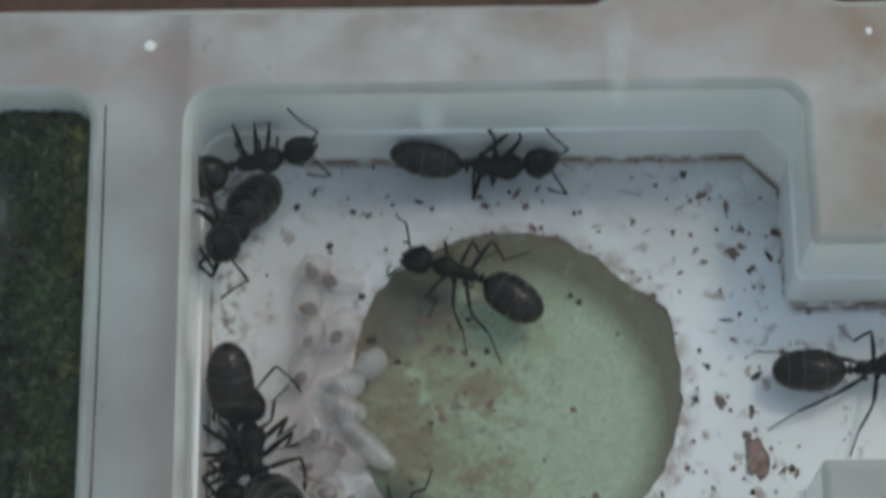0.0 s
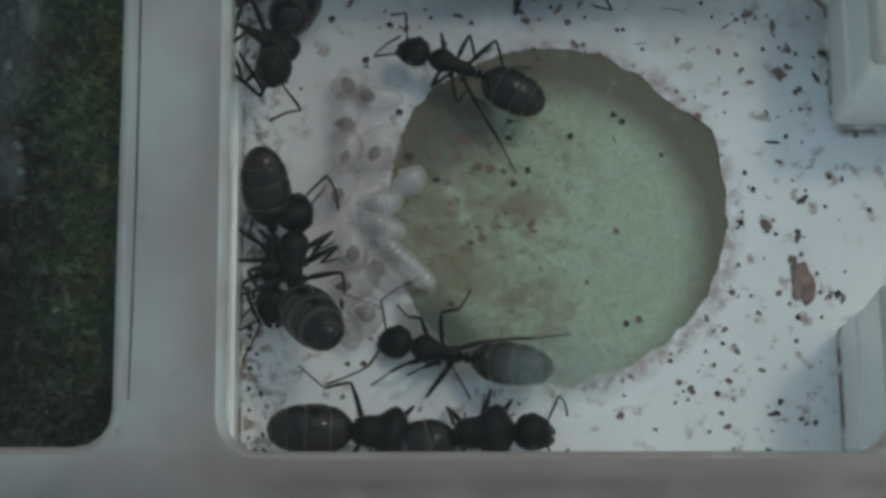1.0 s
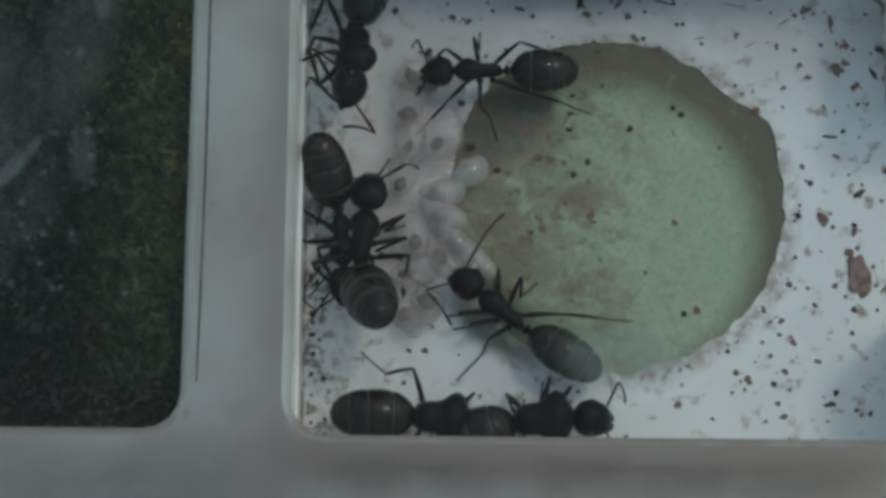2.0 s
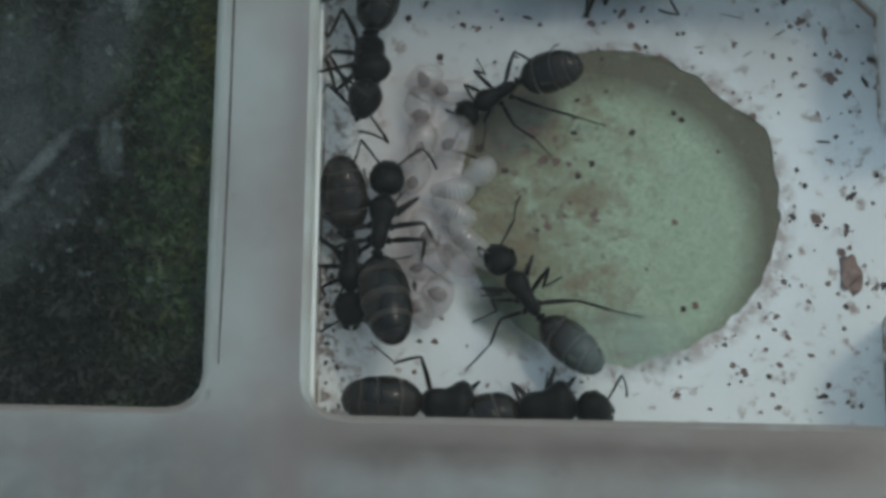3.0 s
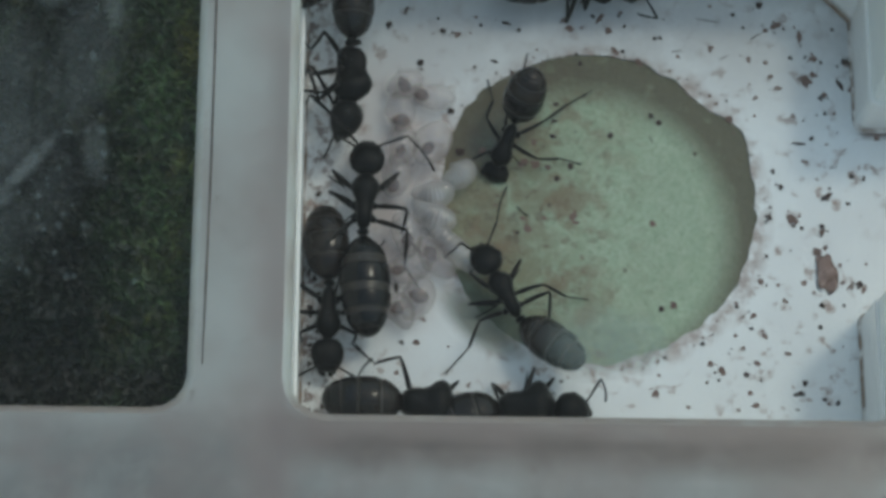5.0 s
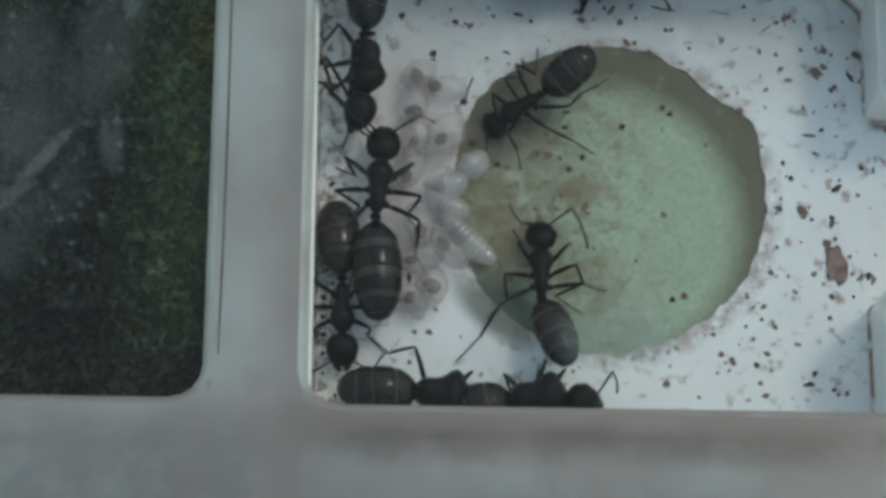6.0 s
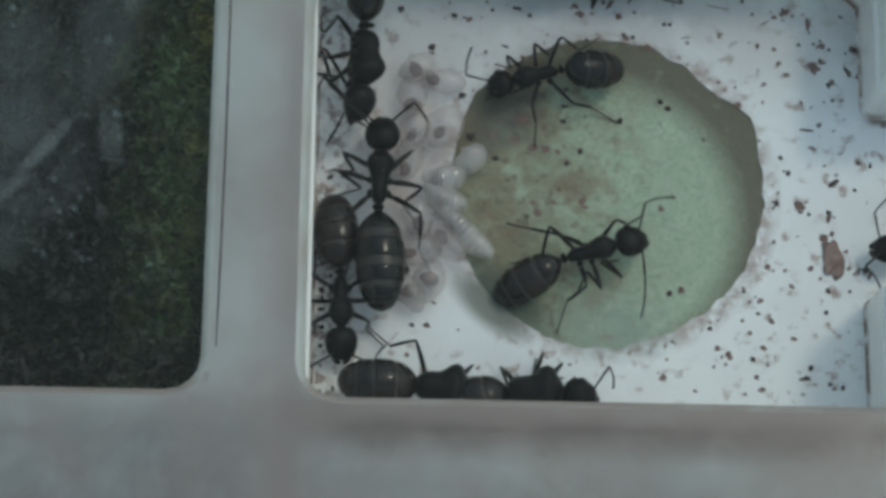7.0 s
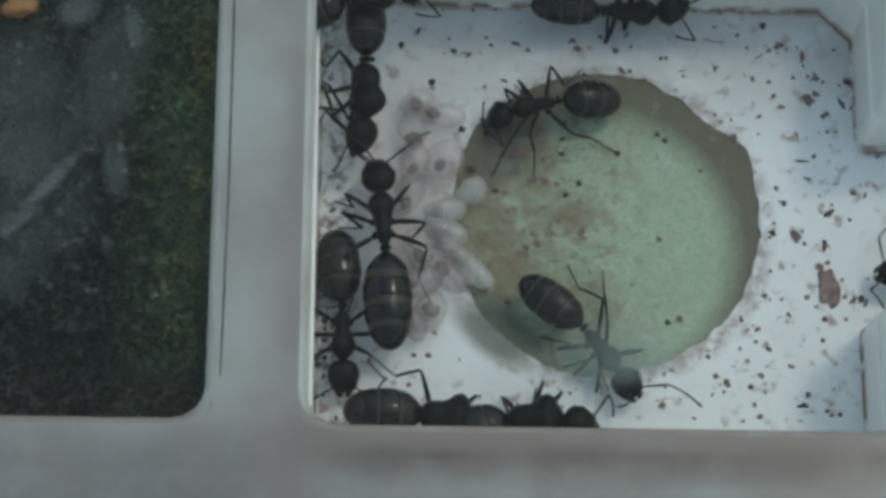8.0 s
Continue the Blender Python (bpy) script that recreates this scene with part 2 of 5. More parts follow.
def green_sponge():
    mat, n, l = material("damp_green_plaster")
    p = n["Principled BSDF"]
    colour = blend(n, l, noise_mask(n, l, 0.9, 0.3, 0.7), (0.39, 0.495, 0.345), (0.48, 0.565, 0.42))
    film = noise_mask(n, l, 0.3, 0.35, 0.75, offset=81)
    colour = blend(n, l, times(n, l, film, 0.25), colour, (0.27, 0.27, 0.18))
    colour = blend(n, l, noise_mask(n, l, 4.0, 0.45, 0.7, offset=2), colour, (0.31, 0.40, 0.27))
    west = times(n, l, coordinate(n, l, 0, 7.5, 1.0), noise_mask(n, l, 0.45, 0.32, 0.56, offset=7))
    colour = blend(n, l, times(n, l, west, 0.9), colour, (0.20, 0.175, 0.10))
    zone = times(n, l, times(n, l, coordinate(n, l, 0, 4.2, 1.6), coordinate(n, l, 1, -6.0, -4.2)), times(n, l, coordinate(n, l, 1, 2.6, 0.8), noise_mask(n, l, 0.7, 0.36, 0.6, offset=61)))
    colour = blend(n, l, times(n, l, zone, 0.8), colour, (0.22, 0.185, 0.115))
    flecks = times(n, l, noise_mask(n, l, 1.4, 0.55, 0.64, detail=4, offset=41), coordinate(n, l, 0, 11, 2))
    colour = blend(n, l, times(n, l, flecks, 0.75), colour, (0.16, 0.125, 0.085))
    pores = noise_mask(n, l, 2.2, 0.68, 0.74, detail=2, offset=44)
    colour = blend(n, l, times(n, l, pores, 0.7), colour, (0.15, 0.14, 0.09))
    patch = times(n, l, noise_mask(n, l, 0.5, 0.50, 0.62, offset=12), coordinate(n, l, 0, 10, 4))
    colour = blend(n, l, times(n, l, patch, 0.7), colour, (0.22, 0.15, 0.09))
    # the same oval on the sheet, stain with the ant's shadow painted in
    colour = blend(n, l, times(n, l, times(n, l, oval_mask(n, l, (0.4, -8.4), -42, 4.4, 2.2), noise_mask(n, l, 0.6, 0.0, 0.35, offset=63)), 0.9), colour, (0.075, 0.10, 0.07))
    # a soft grey-brown oval at the north-west edge
    colour = blend(n, l, times(n, l, times(n, l, oval_mask(n, l, (0.7, 3.0), 50, 4.6, 2.3), noise_mask(n, l, 0.5, 0.0, 0.4, offset=73)), 0.8), colour, (0.095, 0.088, 0.075))
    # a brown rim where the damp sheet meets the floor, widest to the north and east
    # part brown stain, part painted shade of the recess edge
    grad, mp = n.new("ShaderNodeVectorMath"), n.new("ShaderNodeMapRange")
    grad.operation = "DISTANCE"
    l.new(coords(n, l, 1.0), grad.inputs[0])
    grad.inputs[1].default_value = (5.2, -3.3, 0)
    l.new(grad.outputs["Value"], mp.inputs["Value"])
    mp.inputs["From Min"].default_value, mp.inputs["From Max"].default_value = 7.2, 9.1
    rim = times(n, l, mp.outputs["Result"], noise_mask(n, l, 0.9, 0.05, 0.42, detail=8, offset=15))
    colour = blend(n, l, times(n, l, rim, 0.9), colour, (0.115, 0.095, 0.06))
    l.new(colour, p.inputs["Base Color"])
    p.inputs["Roughness"].default_value = 0.55
    bump(n, l, noise_mask(n, l, 4.0, 0.2, 0.8), 0.5, 0.12)
    return mat


def clear_sheet(name, veil, gloss):
    """Thin clear sheet: lets light through, with a faint dusty veil and a Fresnel gloss."""
    mat, n, l = material(name)
    n.remove(n["Principled BSDF"])
    tr, df, gl, fr = (n.new("ShaderNode" + k) for k in ("BsdfTransparent", "BsdfDiffuse", "BsdfGlossy", "Fresnel"))
    df.inputs[0].default_value = (0.7, 0.71, 0.72, 1)
    gl.inputs["Roughness"].default_value = 0.08
    m1, m2 = n.new("ShaderNodeMixShader"), n.new("ShaderNodeMixShader")
    m1.inputs[0].default_value = veil
    l.new(tr.outputs[0], m1.inputs[1]), l.new(df.outputs[0], m1.inputs[2])
    fr.inputs[0].default_value = 1.2
    l.new(times(n, l, fr.outputs[0], gloss), m2.inputs[0])
    l.new(m1.outputs[0], m2.inputs[1]), l.new(gl.outputs[0], m2.inputs[2])
    l.new(m2.outputs[0], n["Material Output"].inputs[0])
    return mat


def mist(name, strength, radius, colour):
    """A fogged patch: droplets that thin out towards its uneven edge."""
    mat, n, l = material(name)
    n.remove(n["Principled BSDF"])
    tr, df, m = (n.new("ShaderNode" + k) for k in ("BsdfTransparent", "BsdfDiffuse", "MixShader"))
    df.inputs[0].default_value = (*colour, 1)
    d, mr = n.new("ShaderNodeVectorMath"), n.new("ShaderNodeMapRange")
    d.operation = "LENGTH"
    l.new(coords(n, l, 1.0), d.inputs[0])
    l.new(d.outputs["Value"], mr.inputs["Value"])
    mr.inputs["From Min"].default_value, mr.inputs["From Max"].default_value = radius, 0.3 * radius
    mr.interpolation_type = "SMOOTHSTEP"
    fac = times(n, l, mr.outputs["Result"], times(n, l, noise_mask(n, l, 0.5, -0.2, 0.6), strength))
    l.new(fac, m.inputs[0])
    l.new(tr.outputs[0], m.inputs[1]), l.new(df.outputs[0], m.inputs[2])
    l.new(m.outputs[0], n["Material Output"].inputs[0])
    return mat


def grub_skin(name, clear, base, other, shine=0.45, soft=0.5):
    """Wet translucent skin: a share of the light passes straight through, another is scattered through."""
    mat, n, l = material(name)
    p = n["Principled BSDF"]
    l.new(blend(n, l, noise_mask(n, l, 0.8, 0.3, 0.7), base, other), p.inputs["Base Color"])
    p.inputs["Roughness"].default_value = 0.25
    p.inputs["Specular IOR Level"].default_value = 0.3
    bump(n, l, noise_mask(n, l, 2.0, 0.2, 0.8), 0.15, 0.04)
    let_through(n, l, clear, soft, base)
    gl, m, out = n.new("ShaderNodeBsdfGlossy"), n.new("ShaderNodeMixShader"), n["Material Output"]
    gl.inputs["Roughness"].default_value = 0.11
    m.inputs[0].default_value = 0.05 * shine
    l.new(out.inputs[0].links[0].from_socket, m.inputs[1])
    l.new(gl.outputs[0], m.inputs[2])
    l.new(m.outputs[0], out.inputs[0])
    return mat


def chitin(name, base, other, rough, spec):
    """Horny plates; one plate is browner than the next."""
    mat, n, l = material(name)
    p, info = n["Principled BSDF"], n.new("ShaderNodeObjectInfo")
    colour = blend(n, l, info.outputs["Random"], base, other)
    colour = blend(n, l, times(n, l, noise_mask(n, l, 1.6, 0.35, 0.75), 0.6), colour, base)
    l.new(colour, p.inputs["Base Color"])
    p.inputs["Roughness"].default_value, p.inputs["Specular IOR Level"].default_value = rough, spec
    bump(n, l, noise_mask(n, l, 9, 0.2, 0.8), 0.12, 0.005)
    return mat


def moss_green(name, dark, green, straw, rough, spec):
    """Wet moss: black hollows and green clumps, straw-coloured along the east wall, shade along the south painted
    brown.
    """
    mat, n, l = material(name)
    p = n["Principled BSDF"]
    colour = blend(n, l, noise_mask(n, l, 0.16, 0.40, 0.60, detail=8, rough=0.7), dark, green)
    colour = blend(n, l, times(n, l, noise_mask(n, l, 0.55, 0.52, 0.66, offset=5), 0.45), colour, straw)
    hollow = times(n, l, noise_mask(n, l, 0.11, 0.47, 0.56, detail=4, offset=23), coordinate(n, l, 0, -17.5, -21.0))
    colour = blend(n, l, times(n, l, hollow, 0.8), colour, tuple(0.4 * c for c in dark))
    lush = times(n, l, coordinate(n, l, 0, -21.5, -18.0), noise_mask(n, l, 0.3, 0.38, 0.6, offset=14))
    colour = blend(n, l, times(n, l, lush, 0.6), colour, tuple(1.5 * c for c in green))
    east = times(n, l, times(n, l, coordinate(n, l, 0, -17.0, -16.0), coordinate(n, l, 1, -9.0, -3.0)), noise_mask(n, l, 0.25, 0.40, 0.58, offset=8))
    colour = blend(n, l, times(n, l, east, 0.9), colour, tuple(1.5 * c for c in straw))
    # shade along the south edge, put in as brown-black
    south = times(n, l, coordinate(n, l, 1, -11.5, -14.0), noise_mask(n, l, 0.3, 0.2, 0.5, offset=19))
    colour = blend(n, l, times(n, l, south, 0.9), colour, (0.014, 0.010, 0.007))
    geo, shade = n.new("ShaderNodeNewGeometry"), n.new("ShaderNodeMapRange")
    l.new(geo.outputs["Random Per Island"], shade.inputs["Value"])
    colour = blend(n, l, times(n, l, shade.outputs["Result"], 0.85), colour, dark)
    l.new(colour, p.inputs["Base Color"])
    p.inputs["Roughness"].default_value, p.inputs["Specular IOR Level"].default_value = rough, spec
    bump(n, l, noise_mask(n, l, 3, 0.2, 0.8), 0.6, 0.2)
    return mat


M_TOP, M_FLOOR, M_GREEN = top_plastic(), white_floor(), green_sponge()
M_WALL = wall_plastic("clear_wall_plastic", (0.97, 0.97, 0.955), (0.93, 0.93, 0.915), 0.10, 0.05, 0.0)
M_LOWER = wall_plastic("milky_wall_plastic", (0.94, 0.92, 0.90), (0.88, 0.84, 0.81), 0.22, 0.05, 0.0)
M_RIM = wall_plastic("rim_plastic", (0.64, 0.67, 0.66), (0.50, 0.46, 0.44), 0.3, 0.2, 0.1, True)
M_BASE = surface("white_base_plastic", (0.93, 0.93, 0.92), (0.88, 0.87, 0.86), 0.2, 0.3, 0.7, 0.4)
M_COVER = clear_sheet("clear_acrylic_cover", 0.012, 0.12)
M_SKIN, M_WET_SKIN = grub_skin("larva_skin", 0.76, (0.95, 0.86, 0.83), (0.90, 0.76, 0.73), 1.2), grub_skin("wet_larva_skin", 0.62, (0.98, 0.92, 0.895), (0.95, 0.87, 0.84), 2.8)
M_GUT = grub_skin("larva_gut", 0.35, (0.22, 0.11, 0.085), (0.12, 0.06, 0.05), 0.1, 0.2)
M_ANT = surface("black_chitin", (0.004, 0.0036, 0.0032), (0.010, 0.0085, 0.0075), 2.5, 0.4, 0.8, 0.32, 0.015, 25, spec=0.16)
M_GASTER = chitin("glossy_brown_black_chitin", (0.0032, 0.0027, 0.0025), (0.024, 0.016, 0.012), 0.16, 0.34)
M_BAND = surface("pale_membrane", (0.035, 0.026, 0.02), (0.022, 0.016, 0.012), 3, 0.3, 0.7, 0.35)
M_LEG = surface("dark_leg_chitin", (0.005, 0.0042, 0.0038), (0.015, 0.011, 0.009), 2, 0.4, 0.8, 0.35, spec=0.25)
M_MOSS = moss_green("dark_moss", (0.004, 0.007, 0.005), (0.034, 0.052, 0.018), (0.09, 0.08, 0.026), 0.35, 0.5)
M_LEAF = moss_green("moss_leaf", (0.005, 0.010, 0.007), (0.075, 0.125, 0.050), (0.19, 0.17, 0.045), 0.3, 0.5)
M_WHITE = surface("white_droplet", (0.95, 0.95, 0.95), (0.9, 0.9, 0.9), 1, 0.3, 0.7, 0.3)
M_SOIL = surface("red_brown_soil", (0.13, 0.06, 0.04), (0.07, 0.035, 0.025), 0.6, 0.3, 0.7, 0.8, 0.2, 2)
M_CRUMB = surface("dark_debris", (0.048, 0.032, 0.028), (0.11, 0.07, 0.058), 1.5, 0.35, 0.75, 0.6, 0.05, 8)
M_RUST = surface("brown_debris", (0.25, 0.165, 0.14), (0.14, 0.085, 0.07), 1.5, 0.35, 0.75, 0.7, 0.05, 8)
M_FLAKE = surface("dried_brown_food", (0.36, 0.25, 0.22), (0.20, 0.125, 0.10), 1.6, 0.35, 0.7, 0.7, 0.12, 3)
M_TABLE = surface("grey_table", (0.30, 0.29, 0.28), (0.25, 0.24, 0.23), 0.05, 0.35, 0.7, 0.5)
M_ORANGE = surface("orange_seed_husk", (0.40, 0.19, 0.06), (0.25, 0.10, 0.04), 1, 0.3, 0.7, 0.5)


# ---- mesh helpers, all in millimetres ----
def mp(x, y, z, rx=0, ry=0, rz=0):
    return pose(x * MM, y * MM, z * MM, rx, ry, rz)


def part(name, bm, mat, parent=None, label="", smooth=True):
    """Links a bmesh given in millimetres as one mesh object."""
    for v in bm.verts:
        v.co *= MM
    bmesh.ops.recalc_face_normals(bm, faces=bm.faces)
    for f in bm.faces:
        f.smooth = smooth
    me = bpy.data.meshes.new(name)
    bm.to_mesh(me)
    bm.free()
    me.materials.append(mat)
    ob = new(name, me)
    ob.parent = parent
    if label:
        ob["label"] = label
    return ob


def tube(bm, points, radii, sides=8, squash=1.0):
    """A closed tube of circles through points with given radii."""
    pts = [Vector(p) for p in points]
    rings = []
    for i, p in enumerate(pts):
        d = (pts[min(i + 1, len(pts) - 1)] - pts[max(i - 1, 0)]).normalized()
        side = d.cross(Vector((0, 0, 1)))
        side = side.normalized() if side.length > 1e-3 else Vector((0, 1, 0))
        up = side.cross(d)
        rings.append([bm.verts.new(p + radii[i] * (math.cos(a) * side + squash * math.sin(a) * up)) for a in (2 * math.pi * k / sides for k in range(sides))])
    for a, b in zip(rings, rings[1:]):
        for k in range(sides):
            bm.faces.new((a[k], a[(k + 1) % sides], b[(k + 1) % sides], b[k]))
    bm.faces.new(rings[0][::-1])
    bm.faces.new(rings[-1])
    return rings


def rounded(corners, inset=0.0):
    """A closed outline with rounded corners; corners as (x, y, radius), counter-clockwise; inset moves it inwards."""
    out, n = [], len(corners)
    for i in range(n):
        p, c, q = (Vector(corners[(i + k) % n][:2]) for k in (-1, 0, 1))
        a, b = (c - p).normalized(), (q - c).normalized()
        na, nb = Vector((-a.y, a.x)), Vector((-b.y, b.x))
        cross = a.x * b.y - a.y * b.x
        mitre = (na + nb) / (1 + na.dot(nb))
        corner = c + mitre * inset
        r = max(corners[i][2] - inset * (1 if cross > 0 else -1), 0.05)
        turn = math.acos(max(-1, min(1, a.dot(b))))
        t = r * math.tan(turn / 2)
        s, e = corner - a * t, corner + b * t
        centre = s + (na if cross > 0 else -na) * r
        a0 = math.atan2(s.y - centre.y, s.x - centre.x)
        for k in range(5):
            ang = a0 + (turn if cross > 0 else -turn) * k / 4
            out.append((centre.x + r * math.cos(ang), centre.y + r * math.sin(ang)))
    return out


def ring_wall(name, corners, profile, mat, label, soft=0, low=None):
    """The wall round an opening: profile rows of (inset, z) from the rim down; low: its outline at the floor where that differs."""
    bm, last = bmesh.new(), None
    for inset, z in profile:
        f = 1 - z / H if low else 0
        shape = [tuple(p + (q - p) * f for p, q in zip(a, b)) for a, b in zip(corners, low or corners)]
        loop = [bm.verts.new((x, y, z)) for x, y in rounded(shape, inset)]
        if last:
            for k in range(len(loop)):
                m = (k + 1) % len(loop)
                bm.faces.new((last[k], last[m], loop[m], loop[k]))
        last = loop
    count = len(corners) * 5
    ob = part(name, bm, mat, smooth=False)
    for f in ob.data.polygons:
        f.use_smooth = f.index < soft * count
    return tagged(ob, label, "nest wall", kind="structure")


def plate(name, outer, holes, z, depth, mat, label, category):
    """A flat plate with openings and thickness."""
    bm = bmesh.new()
    for loop in (outer, *holes):
        vs = [bm.verts.new((x, y, z)) for x, y in loop]
        for k in range(len(vs)):
            bm.edges.new((vs[k], vs[(k + 1) % len(vs)]))
    bmesh.ops.triangle_fill(bm, use_beauty=True, use_dissolve=False, edges=bm.edges[:])
    ex = bmesh.ops.extrude_face_region(bm, geom=bm.faces[:])
    bmesh.ops.translate(bm, vec=(0, 0, -depth), verts=[v for v in ex["geom"] if isinstance(v, bmesh.types.BMVert)])
    return tagged(part(name, bm, mat, smooth=False), label, category, kind="structure")


# ---- the nest ----
H = 9.2
CHAMBER = [(-10.15, -15.95, 1.7), (20.62, -15.95, 1.6), (20.62, -7.95, 0.4), (46, -7.95, 1), (46, 3.13, 1), (20.93, 3.13, 0.4), (20.93, 10.7, 0.8), (20.1, 11.65, 0.8), (-10.15, 11.65, 1.5)]
CHAMBER_FOOT = CHAMBER[:6] + [(20.93, 9.6, 0.3), (18.95, 11.65, 0.3), (-10.15, 11.65, 1.5)]
MOSS_BOX = [(-52, -15.7, 1.7), (-15.35, -15.7, 1.7), (-15.35, 11.7, 1.6), (-52, 11.7, 1.6)]
NORTH_BOX = [(-52, 16.5, 1.2), (11.4, 16.5, 1.2), (11.4, 40, 1.2), (-52, 40, 1.2)]
NORTH_EAST_BOX = [(22.2, 16.5, 1.2), (46, 16.5, 1.2), (46, 40, 1.2), (22.2, 40, 1.2)]
LIP = 0.45
OUTER = [(-62, -48), (56, -48), (56, 50), (-62, 50)]
openings = [rounded(c, -LIP) for c in (CHAMBER, MOSS_BOX, NORTH_BOX, NORTH_EAST_BOX)]
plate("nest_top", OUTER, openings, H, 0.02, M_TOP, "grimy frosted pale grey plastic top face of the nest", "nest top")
RIM = [(-LIP, H), (-0.36, H - 0.03), (-0.08, H - 0.28), (0, H - 0.45), (0, 3.9)]
FOOT = [(0.0, 3.9), (0.16, 3.8), (0.2, 0.2), (0.32, 0)]
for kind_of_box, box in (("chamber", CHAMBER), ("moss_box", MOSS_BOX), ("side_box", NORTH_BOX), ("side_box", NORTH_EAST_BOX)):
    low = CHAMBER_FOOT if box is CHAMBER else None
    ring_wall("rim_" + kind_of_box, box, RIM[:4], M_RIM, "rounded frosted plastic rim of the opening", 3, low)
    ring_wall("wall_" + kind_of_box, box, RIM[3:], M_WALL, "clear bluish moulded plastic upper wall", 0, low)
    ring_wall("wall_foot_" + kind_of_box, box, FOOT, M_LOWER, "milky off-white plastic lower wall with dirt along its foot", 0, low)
bm = bmesh.new()
vs = [bm.verts.new((x, y, z)) for z in (H - 0.02, -1.0) for x, y in OUTER]
for k in range(4):
    bm.faces.new([vs[i] for i in (k, (k + 1) % 4, 4 + (k + 1) % 4, 4 + k)])
bm.faces.new(vs[4:8])
tagged(part("nest_base", bm, M_BASE, smooth=False), "pale plastic underside and outer wall of the nest", "nest base", kind="structure")

bm = bmesh.new()
tube(bm, [(-14.55, 11.0, H + 0.01), (-14.5, 5.0, H + 0.01), (-14.48, -3.0, H + 0.01), (-14.52, -9.0, H + 0.01), (-14.58, -13.6, H + 0.01)], [0.05, 0.07, 0.06, 0.07, 0.03], 6, 0.3)
tagged(part("seam", bm, surface("dirty_seam", (0.10, 0.085, 0.08), (0.20, 0.17, 0.16), 0.6, 0.4, 0.6, 0.7)), "thin dark dirty seam in the plastic beside the moss box", "seam", kind="structure")

HOLE_CENTRE = (6.22, -1.9)
HOLE_RADII = [8.75, 8.92, 9.4, 8.6, 8.82, 9.05, 9.15, 9.2, 9.2, 9.3, 9.1, 8.8, 8.5, 8.6, 8.75, 8.8, 8.9, 9.0, 8.95, 8.65, 8.62, 8.62, 8.65, 8.65]


def hole_outline(grow=0.0, ragged=0.0):
    out, n = [], len(HOLE_RADII)
    for k in range(288):
        a = 2 * math.pi * k / 288
        u = a / (2 * math.pi) * n
        i, f = int(u) % n, u - int(u)
        f = f * f * (3 - 2 * f)
        r = HOLE_RADII[i] * (1 - f) + HOLE_RADII[(i + 1) % n] * f + grow
        r += ragged * (noise.noise((math.cos(a) * 9, math.sin(a) * 9, 0)) + 0.5 * noise.noise((math.cos(a) * 30, math.sin(a) * 30, 2)) + 0.35 * noise.noise((math.cos(a) * 70, math.sin(a) * 70, 4)))
        out.append((HOLE_CENTRE[0] + r * math.cos(a), HOLE_CENTRE[1] + r * math.sin(a)))
    return out


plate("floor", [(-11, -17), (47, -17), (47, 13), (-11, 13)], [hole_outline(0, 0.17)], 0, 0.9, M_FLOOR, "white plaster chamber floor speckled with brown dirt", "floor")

bm = bmesh.new()
rings = []
for k in range(13):
    g = (k / 12) ** 0.8
    ring = []
    for x, y in hole_outline(0.5)[::4]:
        px, py = HOLE_CENTRE[0] + (x - HOLE_CENTRE[0]) * max(g, 0.02), HOLE_CENTRE[1] + (y - HOLE_CENTRE[1]) * max(g, 0.02)
        ring.append(bm.verts.new((px, py, -0.10 + 0.06 * (1 - g) + 0.06 * noise.noise((px * 0.7, py * 0.7, 0)))))
    rings.append(ring)
for a, b in zip(rings, rings[1:]):
    for k in range(len(a)):
        bm.faces.new((a[k], a[(k + 1) % len(a)], b[(k + 1) % len(a)], b[k]))
bm.faces.new(rings[0])
tagged(part("damp_plaster", bm, M_GREEN), "round pale green damp plaster sheet with brown stains and painted shade set in the floor", "plaster sheet", kind="structure")

bm = bmesh.new()
vs = [bm.verts.new((x, y, z)) for z in (H + 0.08, H + 1.6) for x, y in OUTER]
for quad in ((0, 1, 2, 3), (4, 5, 6, 7), (0, 1, 5, 4), (1, 2, 6, 5), (2, 3, 7, 6), (3, 0, 4, 7)):
    bm.faces.new([vs[i] for i in quad])
cover = tagged(part("cover_plate", bm, M_COVER, smooth=False), "clear acrylic cover plate with a dusty veil over the nest", "cover plate", kind="structure")
cover.visible_shadow = False

bm = bmesh.new()
vs = [bm.verts.new((x, y, z)) for z in (-30, -1.05) for x, y in ((-400, -400), (400, -400), (400, 400), (-400, 400))]
for quad in ((0, 1, 2, 3), (4, 5, 6, 7), (0, 1, 5, 4), (1, 2, 6, 5), (2, 3, 7, 6), (3, 0, 4, 7)):
    bm.faces.new([vs[i] for i in quad])
tagged(part("table", bm, M_TABLE, smooth=False), "plain grey table top under the nest", "table", kind="structure")


